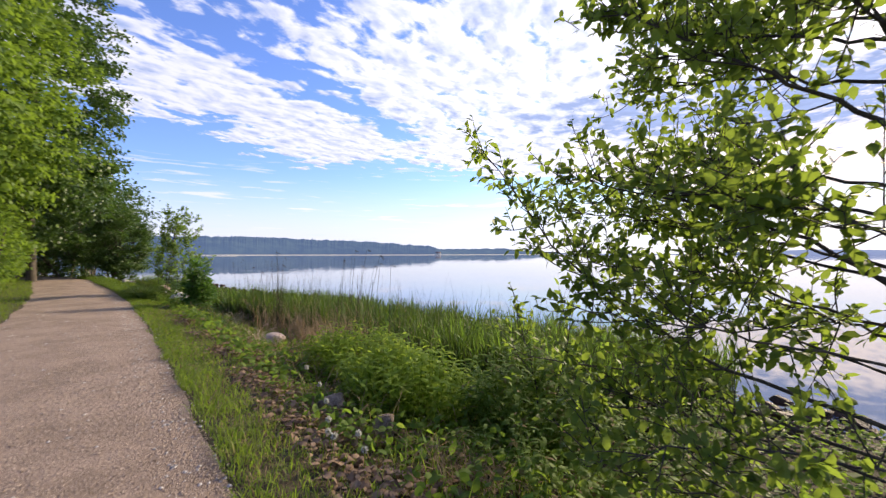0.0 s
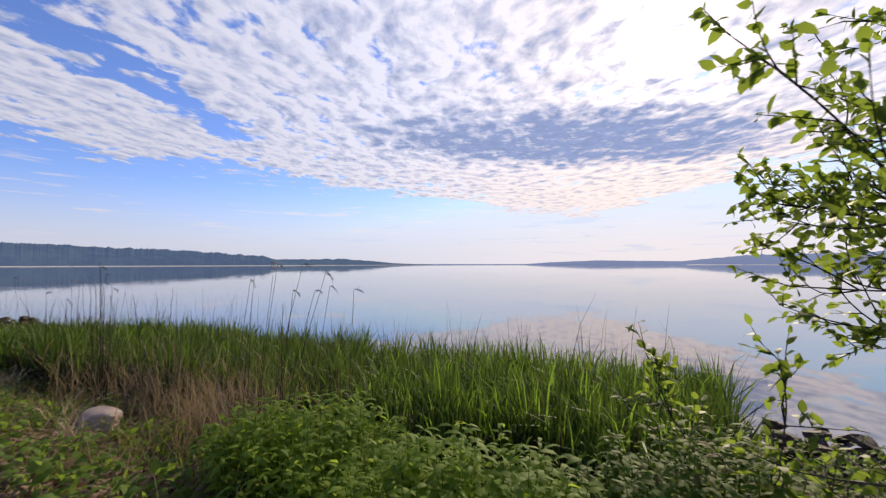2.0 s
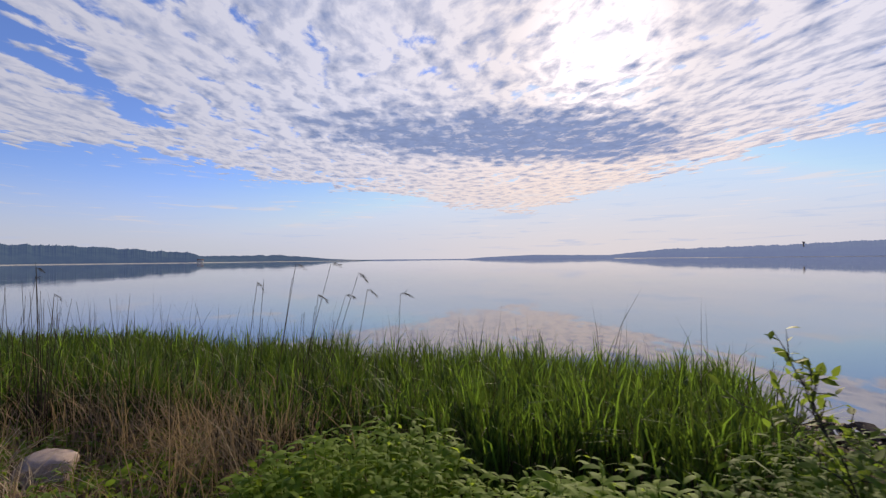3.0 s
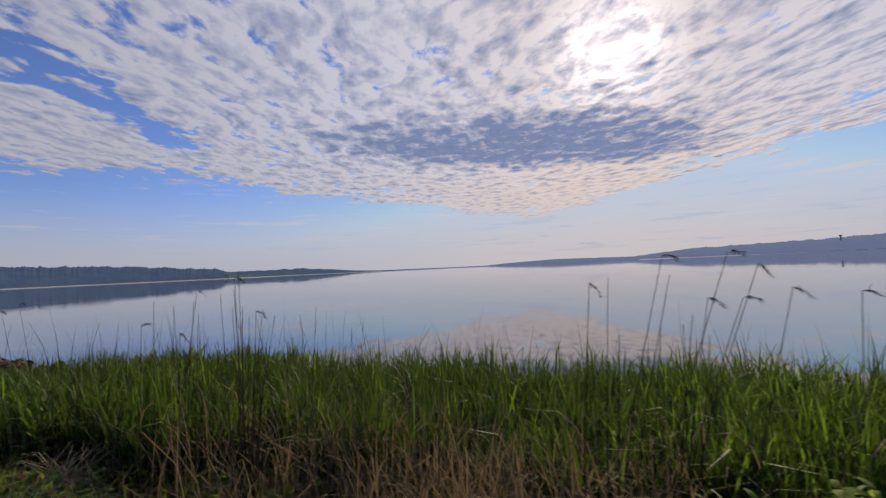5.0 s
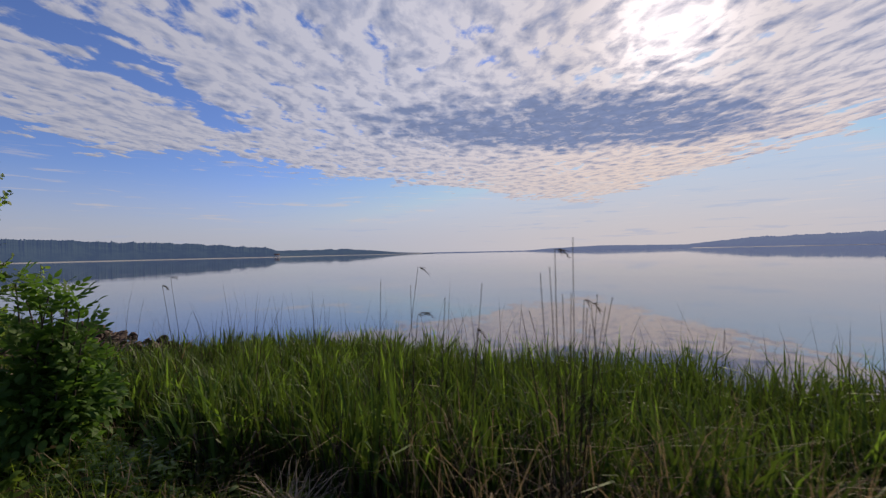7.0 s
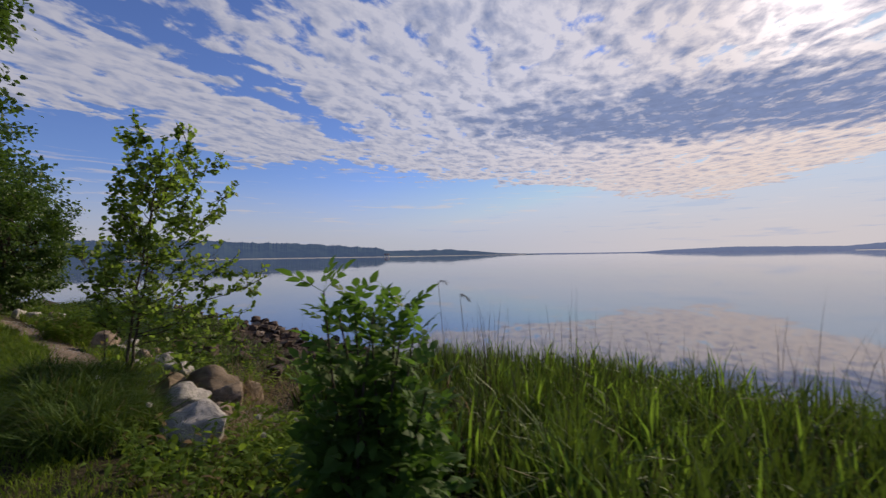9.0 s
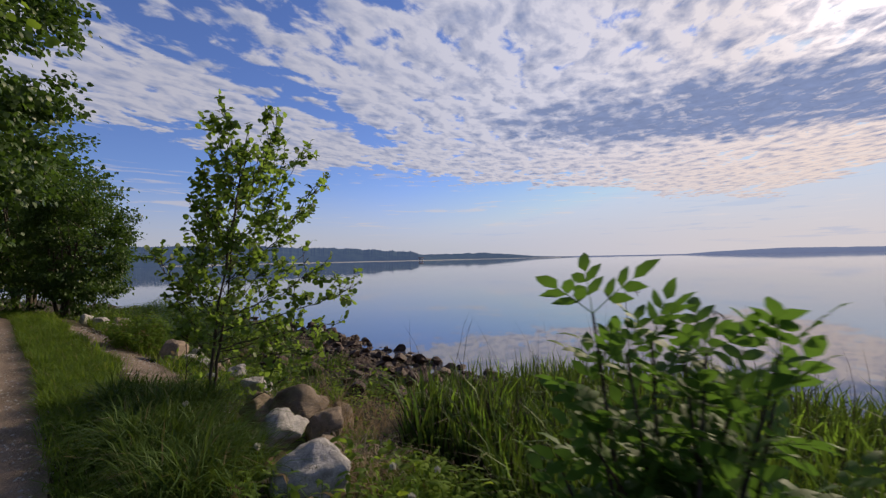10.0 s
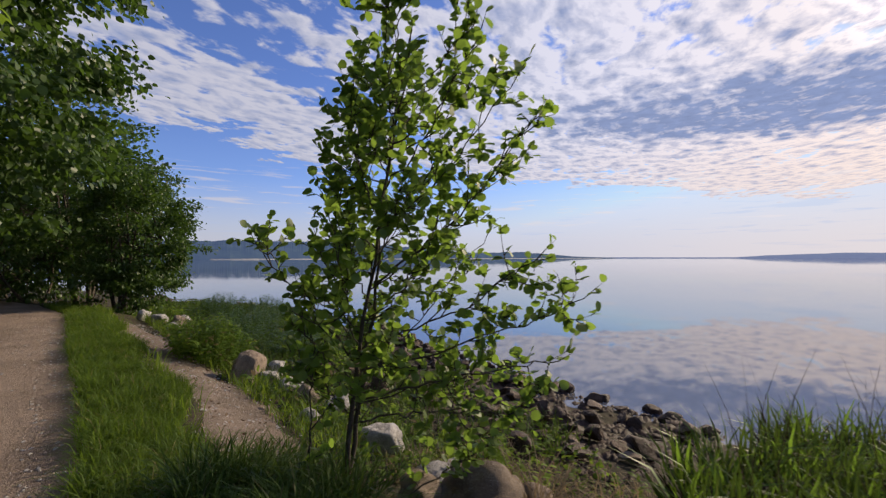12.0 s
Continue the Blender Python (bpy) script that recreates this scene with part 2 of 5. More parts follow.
M_weed = leafy("weed_leaf", (0.06, 0.11, 0.02), (0.125, 0.19, 0.03), (0.25, 0.38, 0.04), 0.45, 0.65, 0.15, c3=(0.15, 0.09, 0.055), share3=0.07)
M_litter = leafy("dead_leaf", (0.12, 0.075, 0.048), (0.26, 0.18, 0.12), (0.2, 0.12, 0.06), 0.2, 0.7, 0.25)
M_fluff = leafy("seed_fluff", (0.4, 0.4, 0.37), (0.5, 0.5, 0.46), (0.5, 0.5, 0.46), 0.5, 0.8, 0.1)
M_paint = surface("white_paint", (0.75, 0.74, 0.72), (0.8, 0.8, 0.78), 2, 10, 0.6, 0.05)
M_roof = surface("roof_tile", (0.16, 0.09, 0.07), (0.22, 0.12, 0.09), 2, 10, 0.8, 0.1)


def water_material():
    m = bpy.data.materials.new("lake_water")
    m.use_nodes = True
    N = Nodes(m.node_tree)
    p = m.node_tree.nodes["Principled BSDF"]
    pos = N.add("ShaderNodeTexCoord").outputs["Object"]
    mp = N.add("ShaderNodeMapping")
    N.put(mp.inputs["Vector"], pos)
    mp.inputs["Rotation"].default_value = (0, 0, radians(30))
    mp.inputs["Scale"].default_value = (0.5, 1.6, 1)
    calm = N.step(N.noise(pos, 0.06, 2, 0.5), 0.4, 0.65, 0.15, 1.0)
    h = N.math("ADD", N.noise(mp.outputs[0], 1.1, 3, 0.5), N.math("MULTIPLY", N.noise(mp.outputs[0], 5.0, 2, 0.5), 0.25))
    bn = N.add("ShaderNodeBump")
    N.put(bn.inputs["Strength"], N.math("MULTIPLY", calm, 0.03))
    N.put(bn.inputs["Distance"], 0.1)
    N.put(bn.inputs["Height"], h)
    N.put(p.inputs["Normal"], bn.outputs[0])
    N.put(p.inputs["Base Color"], N.mix(calm, (0.07, 0.08, 0.11), (0.085, 0.095, 0.125)))
    N.put(p.inputs["Roughness"], 0.025)
    N.put(p.inputs["IOR"], 3.0)
    return m


def far_material(name, c1, c2, veil, haze_glow):
    """Woods across a kilometre of morning air, whose bluish haze is put in as emission."""
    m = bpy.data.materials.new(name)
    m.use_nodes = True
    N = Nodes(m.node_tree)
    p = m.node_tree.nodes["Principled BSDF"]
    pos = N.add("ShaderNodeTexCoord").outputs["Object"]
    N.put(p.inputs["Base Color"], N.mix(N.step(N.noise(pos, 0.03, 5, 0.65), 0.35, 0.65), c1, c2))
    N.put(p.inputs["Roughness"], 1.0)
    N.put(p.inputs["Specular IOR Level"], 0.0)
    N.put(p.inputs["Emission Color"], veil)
    N.put(p.inputs["Emission Strength"], haze_glow)
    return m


M_water = water_material()
# haze is an even bluish glow in both, stronger for the farther shores
M_far = far_material("hazed_far_wood", (0.012, 0.022, 0.018), (0.03, 0.045, 0.03), (0.155, 0.225, 0.44), 0.36)
M_far_r = far_material("hazed_farther_wood", (0.012, 0.022, 0.018), (0.03, 0.045, 0.03), (0.22, 0.26, 0.44), 0.75)
M_shimmer = surface("far_beach", (0.4, 0.4, 0.4), (0.5, 0.5, 0.5), 0.1, 1, 0.9, 0.0)


# ---- building tools ----
rng = np.random.default_rng(7)


def fast_mesh(name, verts, faces):
    """A mesh from arrays; all faces have the same number of corners."""
    verts, faces = np.asarray(verts, np.float32), np.asarray(faces, np.int32)
    me = bpy.data.meshes.new(name)
    n, k = faces.shape
    me.vertices.add(len(verts))
    me.vertices.foreach_set("co", verts.ravel())
    me.loops.add(n * k)
    me.loops.foreach_set("vertex_index", faces.ravel())
    me.polygons.add(n)
    me.polygons.foreach_set("loop_start", np.arange(0, n * k, k, dtype=np.int32))
    me.polygons.foreach_set("loop_total", np.full(n, k, np.int32))
    me.update(calc_edges=True)
    return me


def origin(ob):
    p = Vector((0, 0, 0))
    while ob is not None:
        p += ob.location
        ob = ob.parent
    return p


def thing(name, place, label, category, group="", kind=""):
    ob = new(name)
    ob.empty_display_size = 0.1
    ob.location = place
    return tagged(ob, label, category, group, kind)


def part(name, verts, faces, material, parent, label="", smooth=False):
    """One mesh, given in the world's coordinates, as a part of its parent."""
    me = fast_mesh(name, np.asarray(verts) - np.array(origin(parent)), faces)
    me.materials.append(material)
    if smooth:
        me.polygons.foreach_set("use_smooth", np.ones(len(me.polygons), bool))
    ob = new(name, me)
    ob.parent = parent
    return tagged(ob, label)


def lone(name, verts, faces, material, label="", category="", kind="", smooth=False, group=""):
    me = fast_mesh(name, verts, faces)
    me.materials.append(material)
    if smooth:
        me.polygons.foreach_set("use_smooth", np.ones(len(me.polygons), bool))
    return tagged(new(name, me), label, category, group, kind)


def unit(a):
    return a / np.maximum(np.linalg.norm(a, axis=-1, keepdims=True), 1e-9)


def tube(points, radii, sides=7):
    """A tapering tube along a line."""
    P, R = np.asarray(points, float), np.asarray(radii, float)
    T = unit(np.gradient(P, axis=0))
    ref = np.array([0.31, 0.95, 0.1])
    A = unit(np.cross(T, ref))
    B = np.cross(T, A)
    ang = np.linspace(0, 2 * np.pi, sides, endpoint=False)
    V = P[:, None] + R[:, None, None] * (np.cos(ang)[None, :, None] * A[:, None] + np.sin(ang)[None, :, None] * B[:, None])
    n = len(P)
    i, j = np.meshgrid(np.arange(n - 1), np.arange(sides), indexing="ij")
    q = np.stack([i * sides + j, i * sides + (j + 1) % sides, (i + 1) * sides + (j + 1) % sides, (i + 1) * sides + j], -1).reshape(-1, 4)
    return V.reshape(-1, 3), q


def joined(pieces):
    vs, fs, k = [], [], 0
    for v, f in pieces:
        vs.append(v)
        fs.append(np.asarray(f) + k)
        k += len(v)
    return np.concatenate(vs), np.concatenate(fs)


def leaves(P, D, N, L, Wd, droop=0.15):
    """Many leaves: base points, ways to the tip, normals, lengths and widths."""
    D = unit(D)
    S = unit(np.cross(D, N))
    U = np.cross(S, D)
    L, Wd = np.broadcast_to(L, len(P))[:, None], np.broadcast_to(Wd, len(P))[:, None]
    c = L * droop
    v = np.stack([P, P + D * L * .3 - S * Wd * .45 + U * c * .35, P + D * L * .3 + S * Wd * .45 + U * c * .35,
                  P + D * L * .68 - S * Wd * .36 + U * c * .2, P + D * L * .68 + S * Wd * .36 + U * c * .2, P + D * L - U * c * .6], 1)
    f = np.array([[0, 2, 1], [1, 2, 4], [1, 4, 3], [3, 4, 5]])
    return v.reshape(-1, 3), (np.arange(len(P))[:, None, None] * 6 + f[None]).reshape(-1, 3)


def round_leaves(P, D, N, L, Wd, cup=0.12):
    """Many broad, nearly round leaves with a notched tip, slightly folded along the midrib."""
    D = unit(D)
    S = unit(np.cross(D, N))
    U = np.cross(S, D)
    L, Wd = np.broadcast_to(L, len(P))[:, None], np.broadcast_to(Wd, len(P))[:, None]
    out = [P]
    for k, w in ((0.22, 0.36), (0.55, 0.5), (0.86, 0.38)):
        out += [P + D * L * k + S * Wd * w + U * L * cup * w, P + D * L * k - S * Wd * w + U * L * cup * w]
    out += [P + D * L * 0.5, P + D * L * 0.97 - U * L * cup * 0.3]
    f = np.array([[0, 1, 7], [0, 7, 2], [1, 3, 7], [2, 7, 4], [3, 5, 7], [4, 7, 6], [5, 8, 7], [6, 7, 8]])
    return np.stack(out, 1).reshape(-1, 3), (np.arange(len(P))[:, None, None] * 9 + f[None]).reshape(-1, 3)


def blades(P, H, A, lean, Wd, curl=0.5):
    """Many blades of grass: feet, heights, ways of leaning (radians), how far the tip leans, widths."""
    n = len(P)
    H, lean, Wd, curl = [np.broadcast_to(q, n)[:, None] for q in (H, lean, Wd, curl)]
    d = np.stack([np.cos(A), np.sin(A), np.zeros(n)], 1)
    tw = A + rng.uniform(-1.2, 1.2, n) + np.pi / 2
    s = np.stack([np.cos(tw), np.sin(tw), np.zeros(n)], 1)
    z = np.array([0, 0, 1.0])
    out = []
    for k, w in ((0, 0.7), (0.4, 1.0), (0.75, 0.7)):
        c = P + d * H * lean * k ** 2 + z * H * (k - curl * lean * k ** 3 * 0.6)
        out += [c - s * Wd * w / 2, c + s * Wd * w / 2]
    out.append(P + d * H * lean * (1 + curl * .3) + z * H * (1 - curl * lean * 0.9))
    f = np.array([[0, 1, 3], [0, 3, 2], [2, 3, 5], [2, 5, 4], [4, 5, 6]])
    return np.stack(out, 1).reshape(-1, 3), (np.arange(n)[:, None, None] * 7 + f[None]).reshape(-1, 3)


# ---- the lie of the land ----
WATER = -1.0


def edge(y):
    """The path's edge towards the lake."""
    return np.interp(y, [-60, -10, 0, 4, 10, 16, 22, 28, 32, 36, 40, 46, 60], [-2, 0.3, 0.55, 0.68, 0.76, 0.70, 0.44, -0.15, -0.5, -1.6, -3.6, -8, -22])


def shore(y):
    return np.interp(y, [-3000, -60, -10, 0, 3, 10, 20, 30, 38, 44, 55, 80, 300, 3000], [60, 16, 9.4, 8.6, 8.7, 8.2, 7.3, 7.6, 7.3, 5.2, 2, -6, -60, -400])


def wave(x, y):
    return (np.sin(x * 2.1 + y * 1.3) * np.sin(y * 1.7 - x * 0.6) + 0.6 * np.sin(x * 4.3 - y * 3.1 + 1.0) * np.sin(y * 2.9 + 0.5))


def ground_z(x, y):
    x, y = np.asarray(x, float), np.asarray(y, float)
    d, s = x - edge(y), shore(y) - edge(y)
    q = np.where(d < 0.9, -0.06 * np.clip(d / 0.9, 0, 1) ** 2, 0)
    q = np.where((d >= 0.9), -0.06 - 0.60 * np.clip((d - 0.9) / 2.2, 0, 1) ** 0.9, q)
    q = np.where(d >= 3.1, -0.66 - (0.36) * np.clip((d - 3.1) / np.maximum(s - 3.1, 0.1), 0, 1), q)
    q = np.where(d > s, -1.02 - np.clip((d - s) * 0.2, 0, 3), q)
    bumps = wave(x, y) * 0.035 * np.clip((d - 0.5) / 0.8, 0, 1)
    left = np.clip(-d - 2.4, 0, 30)
    return q + bumps * (d < s) + np.where(d < -2.4, 0.03 * np.minimum(left, 1) + 0.05 * np.clip(left - 2, 0, 20), 0)


def grid(xs, ys, zfun):
    X, Y = np.meshgrid(xs, ys, indexing="ij")
    V = np.stack([X, Y, zfun(X, Y)], -1).reshape(-1, 3)
    n, m = len(xs), len(ys)
    i, j = np.meshgrid(np.arange(n - 1), np.arange(m - 1), indexing="ij")
    return V, np.stack([i * m + j, (i + 1) * m + j, (i + 1) * m + j + 1, i * m + j + 1], -1).reshape(-1, 4)


gx = np.concatenate([[-2500, -600, -150, -60, -30, -15, -8], np.arange(-5, 10.01, 0.12), [11, 13, 20, 60, 300, 3000]])
gy = np.concatenate([[-2500, -600, -150, -60, -30, -15], np.arange(-8, 48.01, 0.14), [52, 58, 66, 80, 110, 160, 300, 600, 1500, 3500]])
lone("ground", *grid(gx, gy, ground_z), M_soil, "dark earthy ground of the lake bank", "ground", "structure", True)

wv, wf = grid(np.array([-500., 0, 3, 6, 10, 40, 300, 1500, 4500]), np.array([-4500., -1500, -300, -40, 0, 20, 40, 80, 300, 1500, 4500]), lambda x, y: x * 0 + WATER)
lone("water", wv, wf, M_water, "calm lake water mirroring the cloudy sky", "water", "structure")

# the gravel path, slightly crowned
py = np.concatenate([np.arange(-40, 30, 0.5), np.arange(30, 60, 0.4)])
pt = np.linspace(0, 1, 9)
pv = np.stack([edge(py)[:, None] - 2.4 * pt[None] - 0.025 * np.sin(py * 3.3)[:, None] * (pt == 0) - 0.05 * np.sin(py * 2.1 + 1)[:, None] * (pt == 1),
               np.repeat(py[:, None], 9, 1), 0.012 + 0.03 * np.sin(pt * np.pi)[None] + np.zeros((len(py), 1))], -1)
pi_, pj = np.meshgrid(np.arange(len(py) - 1), np.arange(8), indexing="ij")
path_ob = lone("path", pv.reshape(-1, 3), np.stack([pi_ * 9 + pj, pi_ * 9 + pj + 1, (pi_ + 1) * 9 + pj + 1, (pi_ + 1) * 9 + pj], -1).reshape(-1, 4)[:, ::-1],
               M_gravel, "pale brown gravel footpath along the lake", "path", "structure", True)

# loose grit, thicker along the edges of the path
n = 26000
gy_, tt = np.where(rng.uniform(0, 1, n) < 0.55, rng.uniform(0, 8, n), rng.uniform(8, 28, n)), rng.beta(0.6, 0.9, n)
gp = np.stack([edge(gy_) - 2.4 * tt + rng.normal(0, 0.03, n), gy_, 0.016 + 0.03 * np.sin(np.clip(tt, 0, 1) * np.pi)], 1)
r = (0.003 + 0.012 * rng.uniform(0, 1, n) ** 2)[:, None]
a = rng.uniform(0, 6.28, n)
e1, e2 = np.stack([np.cos(a), np.sin(a), a * 0], 1), np.stack([-np.sin(a), np.cos(a), a * 0], 1)
v = np.stack([gp + e1 * r, gp + e2 * r * .7, gp - e1 * r, gp - e2 * r * .7, gp + np.array([0, 0, 1]) * r * .7], 1).reshape(-1, 3)
f = (np.arange(n)[:, None, None] * 5 + np.array([[0, 1, 4], [1, 2, 4], [2, 3, 4], [3, 0, 4]])[None]).reshape(-1, 3)
lone("gravel_grit", v, f, M_pebble, "loose brown grit scattered on the path", "gravel", "stuff")

# paler stones that the feet have pushed to the edges
n = 1500
gy_, tt = rng.uniform(1, 30, n), np.where(rng.uniform(0, 1, n) < 0.7, rng.uniform(-0.02, 0.16, n), rng.uniform(0.16, 1, n))
gp = np.stack([edge(gy_) - 2.4 * tt, gy_, 0.014 + 0.03 * np.sin(np.clip(tt, 0, 1) * np.pi)], 1)
r = rng.uniform(0.008, 0.022, n)[:, None]
a = rng.uniform(0, 6.28, n)
e1, e2 = np.stack([np.cos(a), np.sin(a), a * 0], 1), np.stack([-np.sin(a), np.cos(a), a * 0], 1)
up = np.array([0, 0, 1.0])
v = np.stack([gp + e1 * r, gp + e2 * r * .75, gp - e1 * r, gp - e2 * r * .7, gp + (e1 * .4 + up * .5) * r, gp + (-e1 * .3 + e2 * .2 + up * .6) * r], 1).reshape(-1, 3)
f = (np.arange(n)[:, None, None] * 6 + np.array([[0, 1, 4], [1, 5, 4], [1, 2, 5], [2, 3, 5], [3, 4, 5], [3, 0, 4]])[None]).reshape(-1, 3)
lone("gravel_stones", v, f, M_pale, "small pale stones along the path's edge", "gravel", "stuff")

# the bare sandy strip beside the verge
sy = np.arange(19.5, 31.01, 0.25)
st = np.linspace(0, 1, 7)
sw = np.interp(sy, [19.5, 21, 25, 29, 31], [0.5, 0.95, 1.0, 0.8, 0.3])
sx = (edge(sy) + 0.85)[:, None] + sw[:, None] * st[None] + 0.1 * np.sin(sy * 2.3)[:, None] + 0.09 * np.sin(sy * 5.1 + 1)[:, None] * (st == 1)[None] + 0.07 * np.sin(sy * 6.7)[:, None] * (st == 0)[None]
sz = ground_z(sx, np.repeat(sy[:, None], 7, 1)) + 0.015 - 0.03 * ((st == 0) | (st == 1))[None]
sv = np.stack([sx, np.repeat(sy[:, None], 7, 1), sz], -1)
i, j = np.meshgrid(np.arange(len(sy) - 1), np.arange(6), indexing="ij")
lone("worn_ground", sv.reshape(-1, 3), np.stack([i * 7 + j, i * 7 + j + 1, (i + 1) * 7 + j + 1, (i + 1) * 7 + j], -1).reshape(-1, 4),
     M_dirt, "bare sandy strip worn beside the grass verge", "bare ground", "structure", True)


# ---- the far shores ----
def far_shore(name, azs, tops, dist, material, label, rough=0.10):
    """A wooded shore: from its waterline up to a ragged line of treetops, given as angles seen from the bank."""
    az = np.arange(azs[0], azs[-1], 0.045)
    el = np.interp(az, azs, tops)
    D = np.interp(az, dist[0], dist[1])
    soft = np.convolve(rng.normal(0, 1, len(az) + 14), np.ones(15) / 4, "valid")
    rag = (np.abs(rng.normal(0, 0.6, len(az))) + 0.5 * soft) * rough
    rows = []
    for fr, back_off in ((0.0, 0), (0.35, 6), (0.75, 60), (1.0, 140)):
        d = D + back_off
        h = WATER - 0.5 + np.maximum(np.tan(np.radians(np.maximum(el, 0.02) * fr + rag * (fr > 0.7) * np.clip(el, .1, 1) * fr)) * d + (1.5 if fr else 0), 0)
        rows.append(np.stack([np.sin(np.radians(az)) * d, np.cos(np.radians(az)) * d, h], 1))
    V = np.concatenate(rows)
    m = len(az)
    F = np.concatenate([np.stack([np.arange(m - 1) + k * m, np.arange(1, m) + k * m, np.arange(1, m) + (k + 1) * m, np.arange(m - 1) + (k + 1) * m], 1) for k in range(3)])
    return lone(name, V, F, material, label, "far shore", "structure")


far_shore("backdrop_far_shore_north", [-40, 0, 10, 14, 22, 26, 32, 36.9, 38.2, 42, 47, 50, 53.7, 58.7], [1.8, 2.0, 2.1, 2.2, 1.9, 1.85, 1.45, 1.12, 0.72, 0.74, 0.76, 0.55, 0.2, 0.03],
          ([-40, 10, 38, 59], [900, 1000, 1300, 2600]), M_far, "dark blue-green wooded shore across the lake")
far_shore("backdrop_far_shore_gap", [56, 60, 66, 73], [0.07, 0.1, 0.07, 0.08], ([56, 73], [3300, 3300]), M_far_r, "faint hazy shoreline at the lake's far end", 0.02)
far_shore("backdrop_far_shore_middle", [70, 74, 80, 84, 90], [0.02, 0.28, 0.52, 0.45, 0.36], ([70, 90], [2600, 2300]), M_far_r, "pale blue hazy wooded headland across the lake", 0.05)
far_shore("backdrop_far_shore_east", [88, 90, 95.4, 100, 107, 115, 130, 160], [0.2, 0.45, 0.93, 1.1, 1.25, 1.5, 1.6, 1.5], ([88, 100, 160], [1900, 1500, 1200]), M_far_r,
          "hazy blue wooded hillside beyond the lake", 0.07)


def at(az, d, z=WATER):
    return np.array([math.sin(radians(az)) * d, math.cos(radians(az)) * d, z])


# the water's bright shimmer under the woods, painted as a pale strip
for nm, a0, a1, d0, d1 in (("far_beach", 8, 57, 985, 2480), ("far_beach", 90, 125, 1830, 1330)):
    az = np.linspace(a0, a1, 120)
    d = np.interp(az, [10, 38, 59], [985, 1285, 2580]) if a0 < 50 else np.interp(az, [88, 100, 160], [1880, 1480, 1180])
    p0 = np.stack([np.sin(np.radians(az)) * d, np.cos(np.radians(az)) * d, np.full(120, WATER + 0.02)], 1)
    p1 = np.stack([np.sin(np.radians(az)) * (d + 16), np.cos(np.radians(az)) * (d + 16), np.full(120, WATER + 1.3)], 1)
    lone(nm, np.concatenate([p0, p1]), np.stack([np.arange(119), np.arange(1, 120), np.arange(121, 240), np.arange(120, 239)], 1), M_shimmer,
         "thin pale strip painted as shimmer along the far waterline", "beach", "structure")


def block(c, size, turn=0.0):
    v = np.array([[x, y, z] for x in (-.5, .5) for y in (-.5, .5) for z in (0, 1)]) * np.array(size)
    ca, sa = math.cos(turn), math.sin(turn)
    v = np.stack([v[:, 0] * ca - v[:, 1] * sa, v[:, 0] * sa + v[:, 1] * ca, v[:, 2]], 1) + np.array(c)
    return v, np.array([[0, 1, 3, 2], [4, 6, 7, 5], [0, 4, 5, 1], [2, 3, 7, 6], [0, 2, 6, 4], [1, 5, 7, 3]])


def far_house(az, d, w, h):
    c, t = at(az, d, WATER + 1), -radians(az)
    ob = thing("lake_house", c, "small white house on the wooded far shore", "house")
    part("wall", *block(c, (w, w * .7, h), t), M_paint, ob)
    v, f = block(c + np.array([0, 0, h]), (w * 1.1, w * .8, h * .4), t)
    ridge = v.reshape(2, 2, 2, 3)
    ridge[:, :, 1, :] = (ridge[:, :, 1, :] + ridge[:, ::-1, 1, :]) / 2
    part("roof", ridge.reshape(-1, 3), f, M_roof, ob)
    for k in (-.28, 0, .28):
        off = np.array([math.cos(t) * w * k + math.sin(t) * w * .36, math.sin(t) * w * k - math.cos(t) * w * .36, h * .35])
        part("window", *block(c + off, (w * .07, 0.15, h * .25), t), M_roof, ob)


far_house(38.3, 1270, 14, 6)
tower = thing("lookout_tower", at(108.4, 1520, 26), "slim grey lookout tower on the far hilltop", "tower")
part("shaft", *block(at(108.4, 1520, 26), (2.6, 2.6, 11.5)), M_stone, tower)
part("top_room", *block(at(108.4, 1520, 37.5), (5, 5, 3)), M_stone, tower)
jetty = thing("jetty", at(10.5, 820), "long low pale jetty on the far shore", "jetty")
part("deck", *block(at(10.5, 820, WATER + 0.9), (75, 3, 0.6), -0.1), M_paint, jetty)
for k in range(10):
    part("post", *block(at(10.5, 820, WATER - 0.5) + np.array([-34 + k * 7.5, 0.3 - (-34 + k * 7.5) * 0.1, 0]), (0.6, 0.6, 2.6)), M_stone, jetty)


# ---- plants: how they grow ----
def bezier(points, n=14):
    """A smooth line through a few points."""
    P = np.asarray(points, float)
    t = np.concatenate([[0], np.cumsum(np.linalg.norm(np.diff(P, axis=0), axis=1))])
    u = np.linspace(0, t[-1], n)
    Q = np.stack([np.interp(u, t, P[:, k]) for k in range(3)], 1)
    for _ in range(3):
        Q[1:-1] = (Q[:-2] + 2 * Q[1:-1] + Q[2:]) / 4
    return Q


